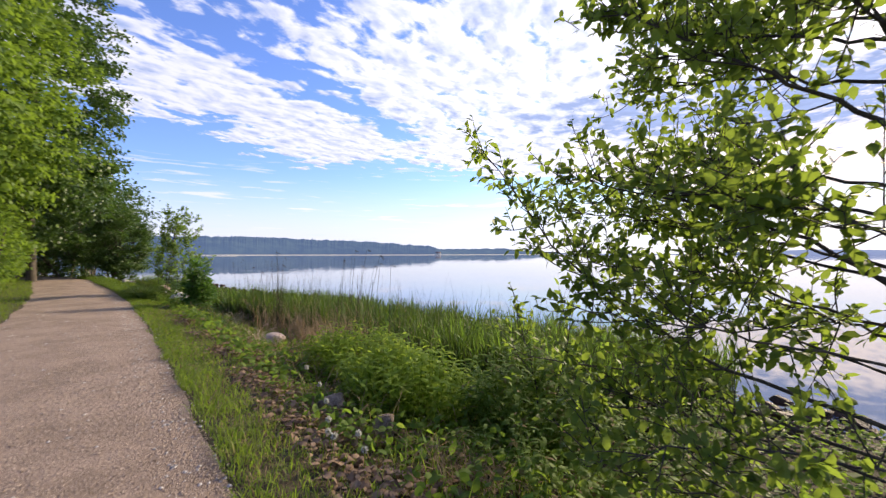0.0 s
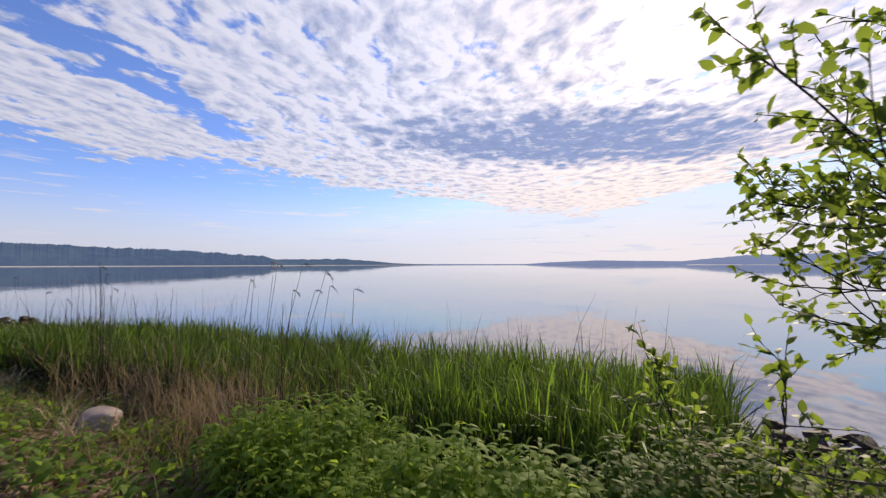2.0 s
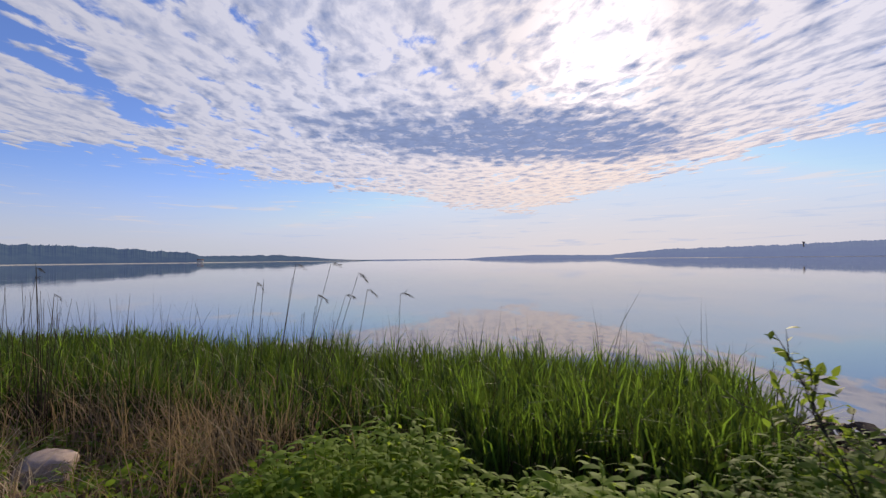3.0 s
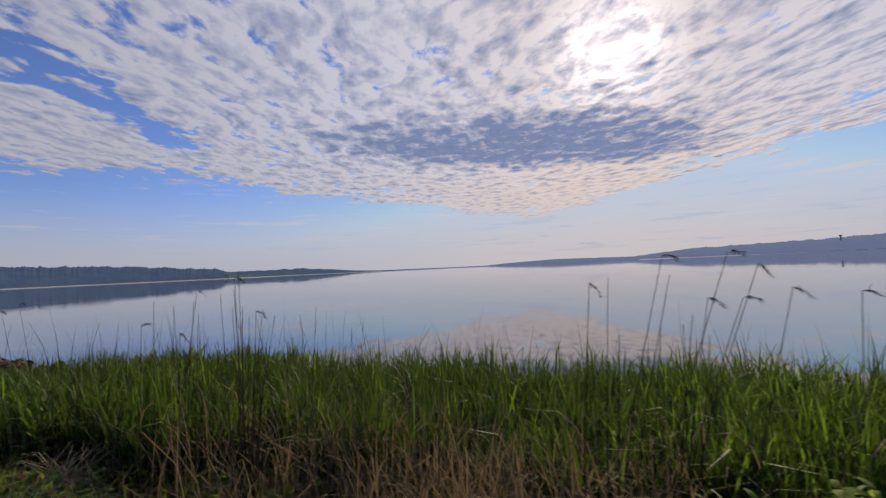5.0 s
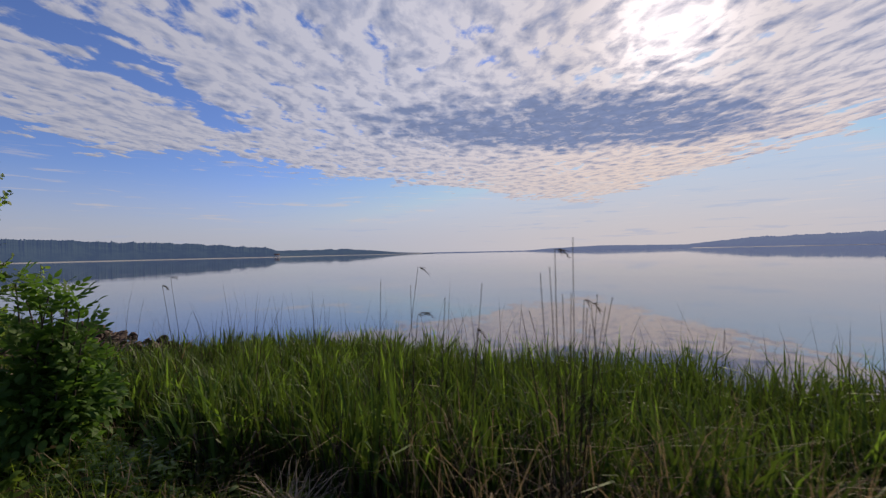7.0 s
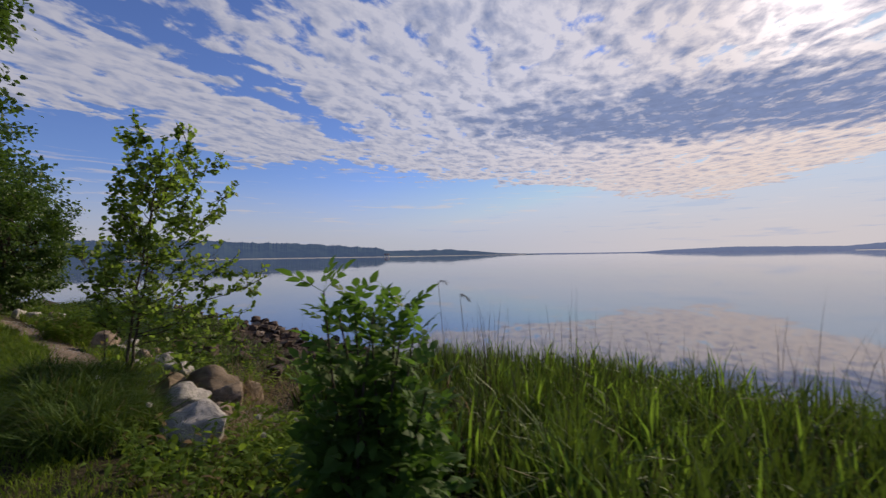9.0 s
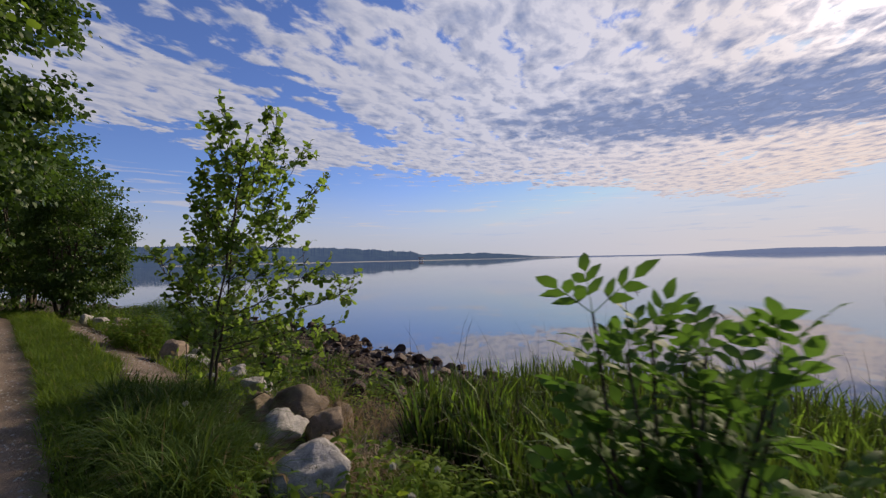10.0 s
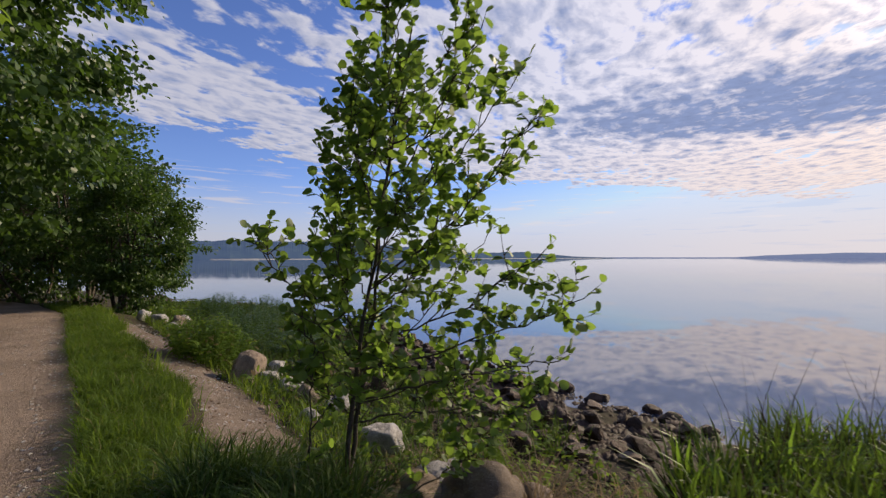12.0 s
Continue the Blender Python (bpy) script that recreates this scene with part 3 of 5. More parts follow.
def twigs_on(line, count, length, gap, start=0.3, up=0.25, spread=0.9):
    """Side twigs along a limb; gives their tubes, and the places and ways of leaves along them."""
    tubes, P, D = [], [], []
    T = unit(np.gradient(line, axis=0))
    for k in range(count + 1):
        q = 1.0 if k == count else rng.uniform(start, 1)
        idx = q * (len(line) - 1)
        i = min(int(idx), len(line) - 2)
        p = line[i] + (line[i + 1] - line[i]) * (idx - i)
        way_ = unit(T[i] * rng.uniform(0.3, 1.1) + rng.normal(0, spread, 3) * (k != count) + np.array([0, 0, up]))
        ln = length * rng.uniform(0.5, 1.25) * (1.15 - 0.4 * q)
        m = 5
        bend = rng.normal(0, 0.25, 3) + np.array([0, 0, 0.1])
        s = np.linspace(0, 1, m)[:, None]
        tw = p + way_ * ln * s + bend * ln * s ** 2 * 0.5
        tubes.append(tube(tw, np.linspace(0.0045, 0.0016, m), 3))
        nl = max(3, int(ln / gap))
        for a in np.linspace(0.15, 1, nl):
            c = p + way_ * ln * a + bend * ln * a * a * 0.5
            P.append(c)
            D.append(unit(way_ * 0.6 + rng.normal(0, 0.75, 3) + np.array([0, 0, -0.15])))
    return tubes, np.array(P), np.array(D)


def leaf_mesh(name, wide, points, fold=0.12, material=None):
    """One leaf of unit length along +x: an outline on either side of a sunken midrib."""
    xs = np.linspace(0, 1, points)
    half = wide / 2 * np.sin(np.pi * np.clip(xs, 0, 1) ** 0.8) ** 0.75
    half[0], half[-1] = 0.012, 0.012
    z = -0.10 * xs ** 2
    V = np.concatenate([np.stack([xs, xs * 0, z - fold * half], 1), np.stack([xs, half, z + fold * half], 1), np.stack([xs, -half, z + fold * half], 1)])
    F = [[i, i + 1, points + i + 1, points + i] for i in range(points - 1)] + [[i + 1, i, 2 * points + i, 2 * points + i + 1] for i in range(points - 1)]
    me = fast_mesh(name, V, np.array(F))
    me.materials.append(material)
    return me


def turned_to(d, n):
    """A turn that takes +x to d and +z near n."""
    d = Vector(d).normalized()
    s = Vector(n).cross(d).normalized()
    return Matrix((d, s, d.cross(s))).transposed().to_4x4()


def hang_leaves(parent, P, D, L, mesh, single, name="leaf"):
    """The first `single` leaves become parts of their own."""
    base = origin(parent)
    for k in range(min(single, len(P))):
        ob = new(name, mesh)
        ob.parent = parent
        n = Vector(rng.normal(0, 0.45, 3)) + Vector((0, 0, 1))
        ob.matrix_basis = Matrix.Translation(Vector(P[k]) - base) @ turned_to(D[k], n) @ Matrix.Scale(float(L[k]), 4)


def leaf_cloud(P, D, size, wide, droop=0.15):
    n = len(P)
    N = rng.normal(0, 0.5, (n, 3)) + np.array([0, 0, 1.0])
    L = size * rng.uniform(0.65, 1.2, n)
    if wide > 0.86:
        return round_leaves(P, D, N, L, L * wide)
    return leaves(P, D, N, L, L * wide, droop)


def sapling(name, stems, limbs, twig, leaf_size, wide, material, mesh, single, label, category, gap=0.035, branchy=0.5, bark=None, leaf_from=0.2):
    """A young tree or branch system: stems and limbs as [points, radius at foot, radius at end, twigs]."""
    ob = thing(name, stems[0][0][0], label, category)
    tubes, P, D = [], [], []
    for kind, rows in (("trunk", stems), ("limb", limbs)):
        for pts, r0, r1, count in rows:
            line = bezier(pts, 18)
            line[1:-1] += rng.normal(0, 0.012, (16, 3))
            part(kind, *tube(line, r1 + (r0 * 0.62 - r1) * np.linspace(1, 0, 18) ** 1.3, 9), bark or M_bark, ob, smooth=True)
            if count:
                start = 0.35 if kind == "trunk" else leaf_from
                t, p, d = twigs_on(line, count // 2, twig, gap, start)
                tubes += t
                P.append(p)
                D.append(d)
                T = unit(np.gradient(line, axis=0))
                for j in range(max(2, int(count * branchy))):
                    i = rng.integers(int(start * 18), 17)
                    w = unit(T[i] * rng.uniform(0.4, 1.0) + rng.normal(0, 0.8, 3) + np.array([0, 0, 0.2]))
                    ln = twig * rng.uniform(1.0, 1.9) * (1.2 - i / 30)
                    twl = bezier([line[i], line[i] + w * ln * 0.5 + rng.normal(0, 0.03, 3), line[i] + w * ln + np.array([0, 0, 0.06])], 8)
                    tubes.append(tube(twl, np.linspace(r1 * 1.3, 0.002, 8), 4))
                    t, p, d = twigs_on(twl, 4, twig * 0.55, gap, 0.2)
                    tubes += t
                    P.append(p)
                    D.append(d)
    P, D = np.concatenate(P), np.concatenate(D)
    order = rng.permutation(len(P))
    P, D = P[order], D[order]
    tagged(part("fine_branching", *joined(tubes), bark or M_bark, ob), kind="stuff")
    hang_leaves(ob, P, D, leaf_size * rng.uniform(0.7, 1.2, len(P)), mesh, single)
    if len(P) > single:
        tagged(part("crown", *leaf_cloud(P[single:], D[single:], leaf_size, wide), material, ob), kind="stuff")
    return ob


def clumps(center, radii, count, per, spread, shell=0.55, floor=None):
    """Points in clumps through an egg-shaped crown, most of them near its skin."""
    c = unit(rng.normal(0, 1, (count, 3))) * rng.uniform(shell, 1.0, (count, 1)) ** 0.6
    c = c * np.array(radii) * (1 + 0.10 * rng.normal(0, 1, (count, 1))) + np.array(center)
    if floor is not None:
        c[:, 2] = np.maximum(c[:, 2], floor + rng.uniform(0, 0.3, count))
    p = np.repeat(c, per, 0) + rng.normal(0, 1, (count * per, 3)) * np.array([spread, spread, spread * 0.5])
    out = unit(p - np.array(center)) + rng.normal(0, 0.7, p.shape) + np.array([0, 0, -0.35])
    return c, p, out


def big_tree(name, base, top_r, center, radii, count, per, spread, leaf_size, material, label, category="tree", trunks=1, wide=0.7, limbs=7):
    z0 = float(ground_z(base[0], base[1])) - 0.1
    foot = np.array([base[0], base[1], z0])
    ob = thing(name, foot, label, category)
    c, p, d = clumps(center, radii, count, per, spread)
    for k in range(trunks):
        off = np.array([0.25 * math.cos(k * 2.2), 0.25 * math.sin(k * 2.2), 0]) * (trunks > 1)
        head = np.array(center) + off * 4 + np.array([0, 0, radii[2] * 0.4])
        line = bezier([foot + off, foot * 0.6 + head * 0.4 + off + rng.normal(0, 0.15, 3), head], 12)
        part("trunk", *tube(line, np.linspace(top_r, top_r * 0.25, 12), 9), M_bark, ob, smooth=True)
        for j in range(limbs):
            i = rng.integers(3, 9)
            tgt = c[rng.integers(0, len(c))]
            ln = bezier([line[i], (line[i] + tgt) / 2 + np.array([0, 0, 0.25]), tgt], 8)
            part("limb", *tube(ln, np.linspace(top_r * 0.4, 0.012, 8), 6), M_bark, ob, smooth=True)
    tagged(part("crown", *leaf_cloud(p, d, leaf_size, wide, 0.2), material, ob), kind="stuff")
    return ob


# ---- stones ----
def stone_mesh(name, seed, material, detail=3, rough=0.30, flat=0.72, broken=False):
    bm = bmesh.new()
    bmesh.ops.create_icosphere(bm, subdivisions=detail, radius=0.5)
    o = Vector((seed * 7.3, seed * 3.1, seed * 1.7))
    cuts = [Vector(unit(np.array([math.sin(seed * 3 + k * 2.4), math.cos(seed * 5 + k * 1.7), 0.5 * math.sin(k * 2 + seed)]))) for k in range(9)]
    for v in bm.verts:
        q = v.co.copy()
        for k, c in enumerate(cuts):
            lim = (0.24 if broken else 0.32) + 0.05 * math.sin(k * 4 + seed)
            over = q.dot(c) - lim
            if over > 0:
                q -= c * over * (1.0 if broken else 0.85)
        q *= 1 + rough * noise.noise(q * 2.2 + o) + rough * 0.35 * noise.noise(q * 7 + o) + 0.02 * noise.noise(q * 22 + o)
        v.co = Vector((q.x, q.y * 0.85, q.z * flat))
    for f in bm.faces:
        f.smooth = not broken
    me = bpy.data.meshes.new(name)
    bm.to_mesh(me)
    bm.free()
    me.materials.append(material)
    return me


BOULDERS = [stone_mesh("boulder", k + 1, m, 4) for k, m in enumerate((M_stone, M_pale, M_stone))]
PALE = [stone_mesh("boulder", k + 11, M_pale, 4) for k in range(2)]
ROCKS = [stone_mesh("rock", k + 21, M_wet if k % 8 else M_stone, 3, 0.24, 0.33 + 0.03 * k, True) for k in range(8)]


def boulder(x, y, w, mesh, label, lift=0.25, turn=0.0, tip=0.0, name="boulder", group="", tall=1.0):
    ob = new(name, mesh)
    ob.matrix_world = pose(x, y, float(ground_z(x, y)) + w * lift, tip, tip * 0.6, turn) @ Matrix.Diagonal((w, w, w * tall, 1))
    return tagged(ob, label, "boulder" if name == "boulder" else "rock", group)


boulder(2.34, 18.25, 0.60, PALE[0], "pale grey granite boulder with white veins", 0.30, 30, 15)
boulder(2.85, 19.15, 0.95, BOULDERS[0], "large brown boulder behind a pale one", 0.2, -20, 0, tall=0.8)
boulder(2.85, 18.35, 0.55, BOULDERS[2], "rounded brown boulder in a stone pile", 0.3, 70, 0)
boulder(2.10, 17.05, 0.75, BOULDERS[1], "grey and dark boulder half sunk in weeds", 0.15, 110, 0)
boulder(2.40, 19.35, 0.5, BOULDERS[2], "brown boulder beside an alder sapling", 0.25, 160, 0)
boulder(2.55, 17.75, 0.45, BOULDERS[0], "small brown boulder in dry grass", 0.2, 250, 0)
boulder(3.0, 19.85, 0.72, PALE[0], "broad pale flat boulder on the bank", 0.08, 40, 0, tall=0.6)
boulder(2.85, 20.65, 0.55, PALE[1], "pale flat boulder behind the alder sapling", 0.2, 15, 0)
boulder(3.45, 19.15, 0.5, BOULDERS[0], "grey-brown boulder near the shore rocks", 0.25, 200, 0)
boulder(2.30, 24.15, 0.85, stone_mesh("boulder", 41, M_stone, 4, 0.14), "rounded grey-brown boulder among bank weeds", 0.2, 80, 0)
boulder(2.85, 24.5, 0.5, PALE[1], "pale grey boulder beside a larger one", 0.25, 120, 0)
boulder(2.75, 23.3, 0.45, PALE[0], "pale boulder low on the bank", 0.2, 10, 0)
for x, y, w, kind, lift, turn in ((2.62, 23.95, 0.42, 2, 0.2, 35), (2.72, 22.55, 0.5, 0, 0.15, 140), (2.50, 21.75, 0.38, 1, 0.15, 80), (2.95, 22.05, 0.46, 2, 0.2, 210), (2.40, 24.95, 0.4, 1, 0.2, 300), (3.05, 23.2, 0.4, 0, 0.2, 15), (2.25, 29.4, 0.45, 1, 0.25, 50), (2.1, 28.6, 0.36, 2, 0.25, 190)):
    boulder(x, y, w, (BOULDERS[0], PALE[0], PALE[1])[kind], "weathered brown stone among bank weeds" if kind == 0 else "pale grey stone among bank weeds", lift, turn, 8)
boulder(1.22, 32.3, 0.5, PALE[0], "small white stone beside the grass verge", 0.35, 60, 0)
boulder(1.55, 31.4, 0.5, PALE[1], "small pale stone near the path", 0.3, 20, 0)
boulder(1.95, 30.6, 0.6, BOULDERS[0], "weathered stone in short grass", 0.3, 220, 0)
boulder(2.2, 31.8, 0.55, PALE[1], "pale stone under a shrub", 0.3, 300, 0)
boulder(1.7, 29.6, 0.4, PALE[0], "small pale stone beside the sandy strip", 0.25, 140, 0)
boulder(2.02, 3.40, 0.34, BOULDERS[0], "upright brown stone in leaf litter", 0.35, 15, 20, tall=1.25)
boulder(1.92, 4.25, 0.40, BOULDERS[2], "dark mossy stone in weeds", 0.15, 70, 0)
boulder(2.86, 9.3, 0.78, stone_mesh("boulder", 31, M_pink, 4, 0.12), "smooth pale pinkish boulder in dead reeds", 0.03, 100, 0)

k = 0
while k < 350:
    if k < 270:
        y = 19.4 + 9 * rng.uniform() ** 1.5 if k < 200 else rng.uniform(27, 42)
        x = shore(y) - abs(rng.normal(0, 1.0)) * (2.6 if y < 25 else 0.8) + 0.45
        if x < 3.2 + 0.10 * (y - 19) or (y < 19.9 and x < 4.6):
            continue
    else:
        y = rng.uniform(-3.0, 2.9)
        x = shore(y) - abs(rng.normal(0, 1.4)) + 0.4
    w = rng.uniform(0.18, 0.58)
    boulder(x, y, w, ROCKS[k % 8], "dark wet brown rock on the lake shore", rng.uniform(0.08, 0.28), rng.uniform(0, 360), rng.uniform(-28, 28), "shore_rock", "rocks along the shore")
    k += 1

# small stones and gravel between the shore rocks
n = 2600
y = np.where(rng.uniform(0, 1, n) < 0.75, 19.2 + 10 * rng.uniform(0, 1, n) ** 1.4, rng.uniform(-3, 3, n))
x = shore(y) - np.abs(rng.normal(0, 1, n)) * np.where(y > 10, 2.0, 0.9) + 0.3
ok = (x > 3.3) & ~((y > 10) & (y < 19.8) & (x < 4.6))
c = np.stack([x, y, ground_z(x, y)], 1)[ok]
o = np.array([[1, 0, 0], [0.3, 0.9, 0.1], [-0.8, 0.5, 0], [-0.7, -0.6, 0.1], [0.4, -0.9, 0], [0.1, 0.1, 0.75]])
sc = rng.uniform(0.03, 0.10, len(c))
an = rng.uniform(0, 6.28, len(c))
ro = np.stack([np.stack([np.cos(an), -np.sin(an), an * 0], 1), np.stack([np.sin(an), np.cos(an), an * 0], 1), np.stack([an * 0, an * 0, an * 0 + 1], 1)], 1)
v = c[:, None] + np.einsum("nij,kj->nki", ro, o) * sc[:, None, None] * rng.uniform(0.7, 1.2, (len(c), 6, 1))
f = (np.arange(len(c))[:, None, None] * 6 + np.array([[0, 1, 5], [1, 2, 5], [2, 3, 5], [3, 4, 5], [4, 0, 5]])[None]).reshape(-1, 3)
lone("shore_rubble", v.reshape(-1, 3), f, M_wet, "small dark wet stones between the shore rocks", "stones", "stuff")

# stones and fallen leaves on the bare sandy strip
y = rng.uniform(19.6, 31, 1700)
x = edge(y) + 0.75 + rng.uniform(0, 1.25, 1700)
c = np.stack([x, y, ground_z(x, y) + 0.012], 1)
sc = 0.006 + 0.022 * rng.uniform(0, 1, len(c)) ** 3
v = c[:, None] + o[None] * sc[:, None, None] * rng.uniform(0.6, 1.3, (len(c), 6, 1))
f = (np.arange(len(c))[:, None, None] * 6 + np.array([[0, 1, 5], [1, 2, 5], [2, 3, 5], [3, 4, 5], [4, 0, 5]])[None]).reshape(-1, 3)
lone("loose_stones", v.reshape(-1, 3), f, M_pale, "loose small stones on the bare strip", "stones", "stuff")
y = rng.uniform(19.6, 31, 500)
x = edge(y) + 0.75 + rng.uniform(0, 1.25, 500)
P = np.stack([x, y, ground_z(x, y) + 0.025], 1)
lone("fallen_leaves", *leaf_cloud(P, unit(rng.normal(0, 1, (500, 3)) * np.array([1, 1, 0.1])), 0.05, 0.55, 0.3), M_litter, "brown fallen leaves on the bare strip", "leaves", "stuff")


# ---- grass and reeds ----
def scatter(n, x0, x1, y0, y1, keep):
    x, y = rng.uniform(x0, x1, n), rng.uniform(y0, y1, n)
    ok = keep(x, y)
    x, y = x[ok], y[ok]
    return np.stack([x, y, ground_z(x, y) - 0.01], 1)


def wild(x, y, s=1.0):
    return 0.5 + 0.5 * np.sin(x * 2.3 * s + np.sin(y * 1.9 * s) * 1.7) * np.sin(y * 1.5 * s + 0.7)


def grass(name, P, H, Wd, lean, material, label, curl=0.5, category="grass"):
    n = len(P)
    tuft = wild(P[:, 0], P[:, 1], 2.0)
    h = H * rng.uniform(0.45, 1.2, n) * (0.68 + 0.5 * tuft)
    return lone(name, *blades(P, h, rng.uniform(0, 6.28, n), lean * rng.uniform(0.2, 1.5, n), Wd * rng.uniform(0.7, 1.3, n), curl), material, label, category, "stuff")


def strip(n, d0, d1, y0, y1, keep):
    """Feet of blades in a strip that follows the path's edge."""
    y = rng.uniform(y0, y1, n)
    x = edge(y) + rng.uniform(d0, d1, n)
    ok = keep(x, y)
    return np.stack([x, y, ground_z(x, y) - 0.01], 1)[ok]


verge = strip(46000, -0.05, 1.25, -1, 18, lambda x, y: (x - edge(y) > -0.05 + 0.13 * wild(x, y, 3)) & (rng.uniform(0, 1, len(x)) < (0.45 + 0.55 * wild(x, y, 1.5)) * np.interp(x - edge(y), [0, 0.35, 0.6, 1.2], [0.9, 0.75, 0.3, 0.15])))
grass("verge_grass", verge, 0.15, 0.007, 0.75, M_grass, "short green grass verge beside the path")
P = strip(5000, 0.1, 1.3, 0, 14, lambda x, y: wild(x, y, 1.7) > 0.3)
grass("dry_grass", P, 0.14, 0.005, 1.2, M_straw, "short withered grass in the verge", 0.8)
verge = strip(60000, -0.05, 1.0, 17.5, 36, lambda x, y: (x - edge(y) > -0.05 + 0.30 * wild(x, y, 2.2) * rng.uniform(0, 1, len(x))) & (x - edge(y) < 0.85 + 0.15 * np.sin(y * 2)) & (rng.uniform(0, 1, len(x)) < (34.5 - y) / 9 + 0.25))
grass("verge_grass", verge, 0.25, 0.0075, 0.85, M_verge, "longer lush grass verge beside the path")
tufts = scatter(15000, 1.0, 2.4, 16.9, 20.2, lambda x, y: (x - edge(y) > 0.35) & (x - edge(y) < 1.35) & (wild(x, y, 1.6) > 0.3))
grass("tall_grass", tufts, 0.50, 0.011, 0.8, M_reed, "tall lush grass tufts beside the stones")
tufts = scatter(12000, 0, 3.2, 20, 33, lambda x, y: (((np.abs(x - edge(y) - 0.8) < 0.16) & (wild(x, y, 1.9) > 0.45)) | ((np.abs(x - edge(y) - 1.95) < 0.28) & (wild(x, y, 1.4) > 0.35))))
grass("tall_grass", tufts, 0.34, 0.010, 0.7, M_grass, "long grass tufts along the sandy strip")
left = scatter(30000, -6, 0, 4, 34, lambda x, y: (x - edge(y) < -2.35 - 0.1 * wild(x, y, 3)) & (x - edge(y) > -4.4))
grass("verge_grass", left, 0.18, 0.009, 0.5, M_grass, "bright grass strip under the trees")
bank = scatter(26000, 1.2, 7, 20, 44, lambda x, y: (x - edge(y) > 1.7) & (x < shore(y) - 1.0 - 0.8 * (y < 27)) & (wild(x, y, 0.8) > 0.25))
grass("bank_grass", bank, 0.36, 0.012, 0.6, M_reed, "rough green grass on the bank")
mid = scatter(7000, 1.4, 4.2, -1, 17, lambda x, y: (x - edge(y) > 1.0) & (x < 3.6) & (wild(x, y, 1.3) > 0.35))
grass("bank_grass", mid, 0.34, 0.008, 0.6, M_grass, "rough grass among weeds on the bank")


def in_reeds(x, y):
    front = np.interp(y, [2.4, 3.2, 5, 6.5, 9, 11, 12.5, 14, 15.5, 17, 18.9], [6.0, 4.6, 4.4, 4.3, 4.25, 3.7, 3.1, 3.0, 3.1, 3.4, 4.2])
    return (x > front + 0.25 * np.sin(y * 3.1)) & (x < shore(y) + 0.25 + 0.3 * np.sin(y * 1.3)) & (y > 2.3 + 0.12 * x * 0.3) & (y < 18.4 + 0.25 * np.sin(x * 3))


def reed_bed(count, H, Wd, lean, label, y0=2, y1=19, material=None):
    P = scatter(count, 2.8, 9.2, y0, y1, lambda x, y: in_reeds(x, y) & (rng.uniform(0, 1, len(x)) < 0.5 + 0.5 * wild(x, y)))
    P[:, 2] = np.maximum(P[:, 2], WATER - 0.1)
    grass("reed_bed", P, H * np.interp(P[:, 1], [2, 7, 14, 16, 19], [1.0, 0.92, 0.91, 0.84, 0.74]), Wd, lean, material or M_reed, label, 0.55, "reeds")


reed_bed(44000, 1.16, 0.022, 0.24, "dense bed of fresh green reeds at the water")
reed_bed(16000, 1.10, 0.032, 0.45, "broad arching reed leaves in the reed bed")

reed_bed(9000, 1.06, 0.034, 0.38, "broad fresh yellow-green reed leaves beside the shore rocks", 13.2, 19, M_fresh)
reed_bed(7000, 1.12, 0.022, 0.28, "bright fresh reed blades at the reed bed's end", 2, 7, M_fresh)
reed_bed(3000, 1.16, 0.022, 0.3, "sunlit fresh reed blades among the darker reeds", 2, 13, M_fresh)

# dark dead understory, added to deepen the shaded gaps between reeds
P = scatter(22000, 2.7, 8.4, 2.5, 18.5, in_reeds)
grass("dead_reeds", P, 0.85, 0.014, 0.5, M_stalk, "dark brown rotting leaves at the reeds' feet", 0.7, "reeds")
# last year's dead reeds, tan and leaning
P = scatter(9500, 2.7, 5.6, 5.4, 12.6, lambda x, y: (x > np.where(np.abs(y - 8.9) < 0.9, 3.3, 2.8)) & (rng.uniform(0, 1, len(x)) < np.exp(-((x - 3.75) / 0.9) ** 2 - ((y - 8.7) / 1.9) ** 2)))
grass("dead_reeds", P, 1.02, 0.007, 0.6, M_straw, "tan dead reed stalks from last year", 0.4, "reeds")
P = scatter(2200, 2.6, 8.4, 2.5, 18, lambda x, y: in_reeds(x, y) & (wild(x, y, 1.4) > 0.45))
grass("dead_reeds", P, 1.6, 0.0065, 0.22, M_stalk, "thin dry stalks standing above the reeds", 0.2, "reeds")
P = scatter(1600, 1.6, 3.6, 2.5, 15, lambda x, y: x - edge(y) > 1.2)
grass("dry_grass", P, 0.55, 0.006, 0.9, M_straw, "bent straw-coloured dry grass in weeds", 0.8)


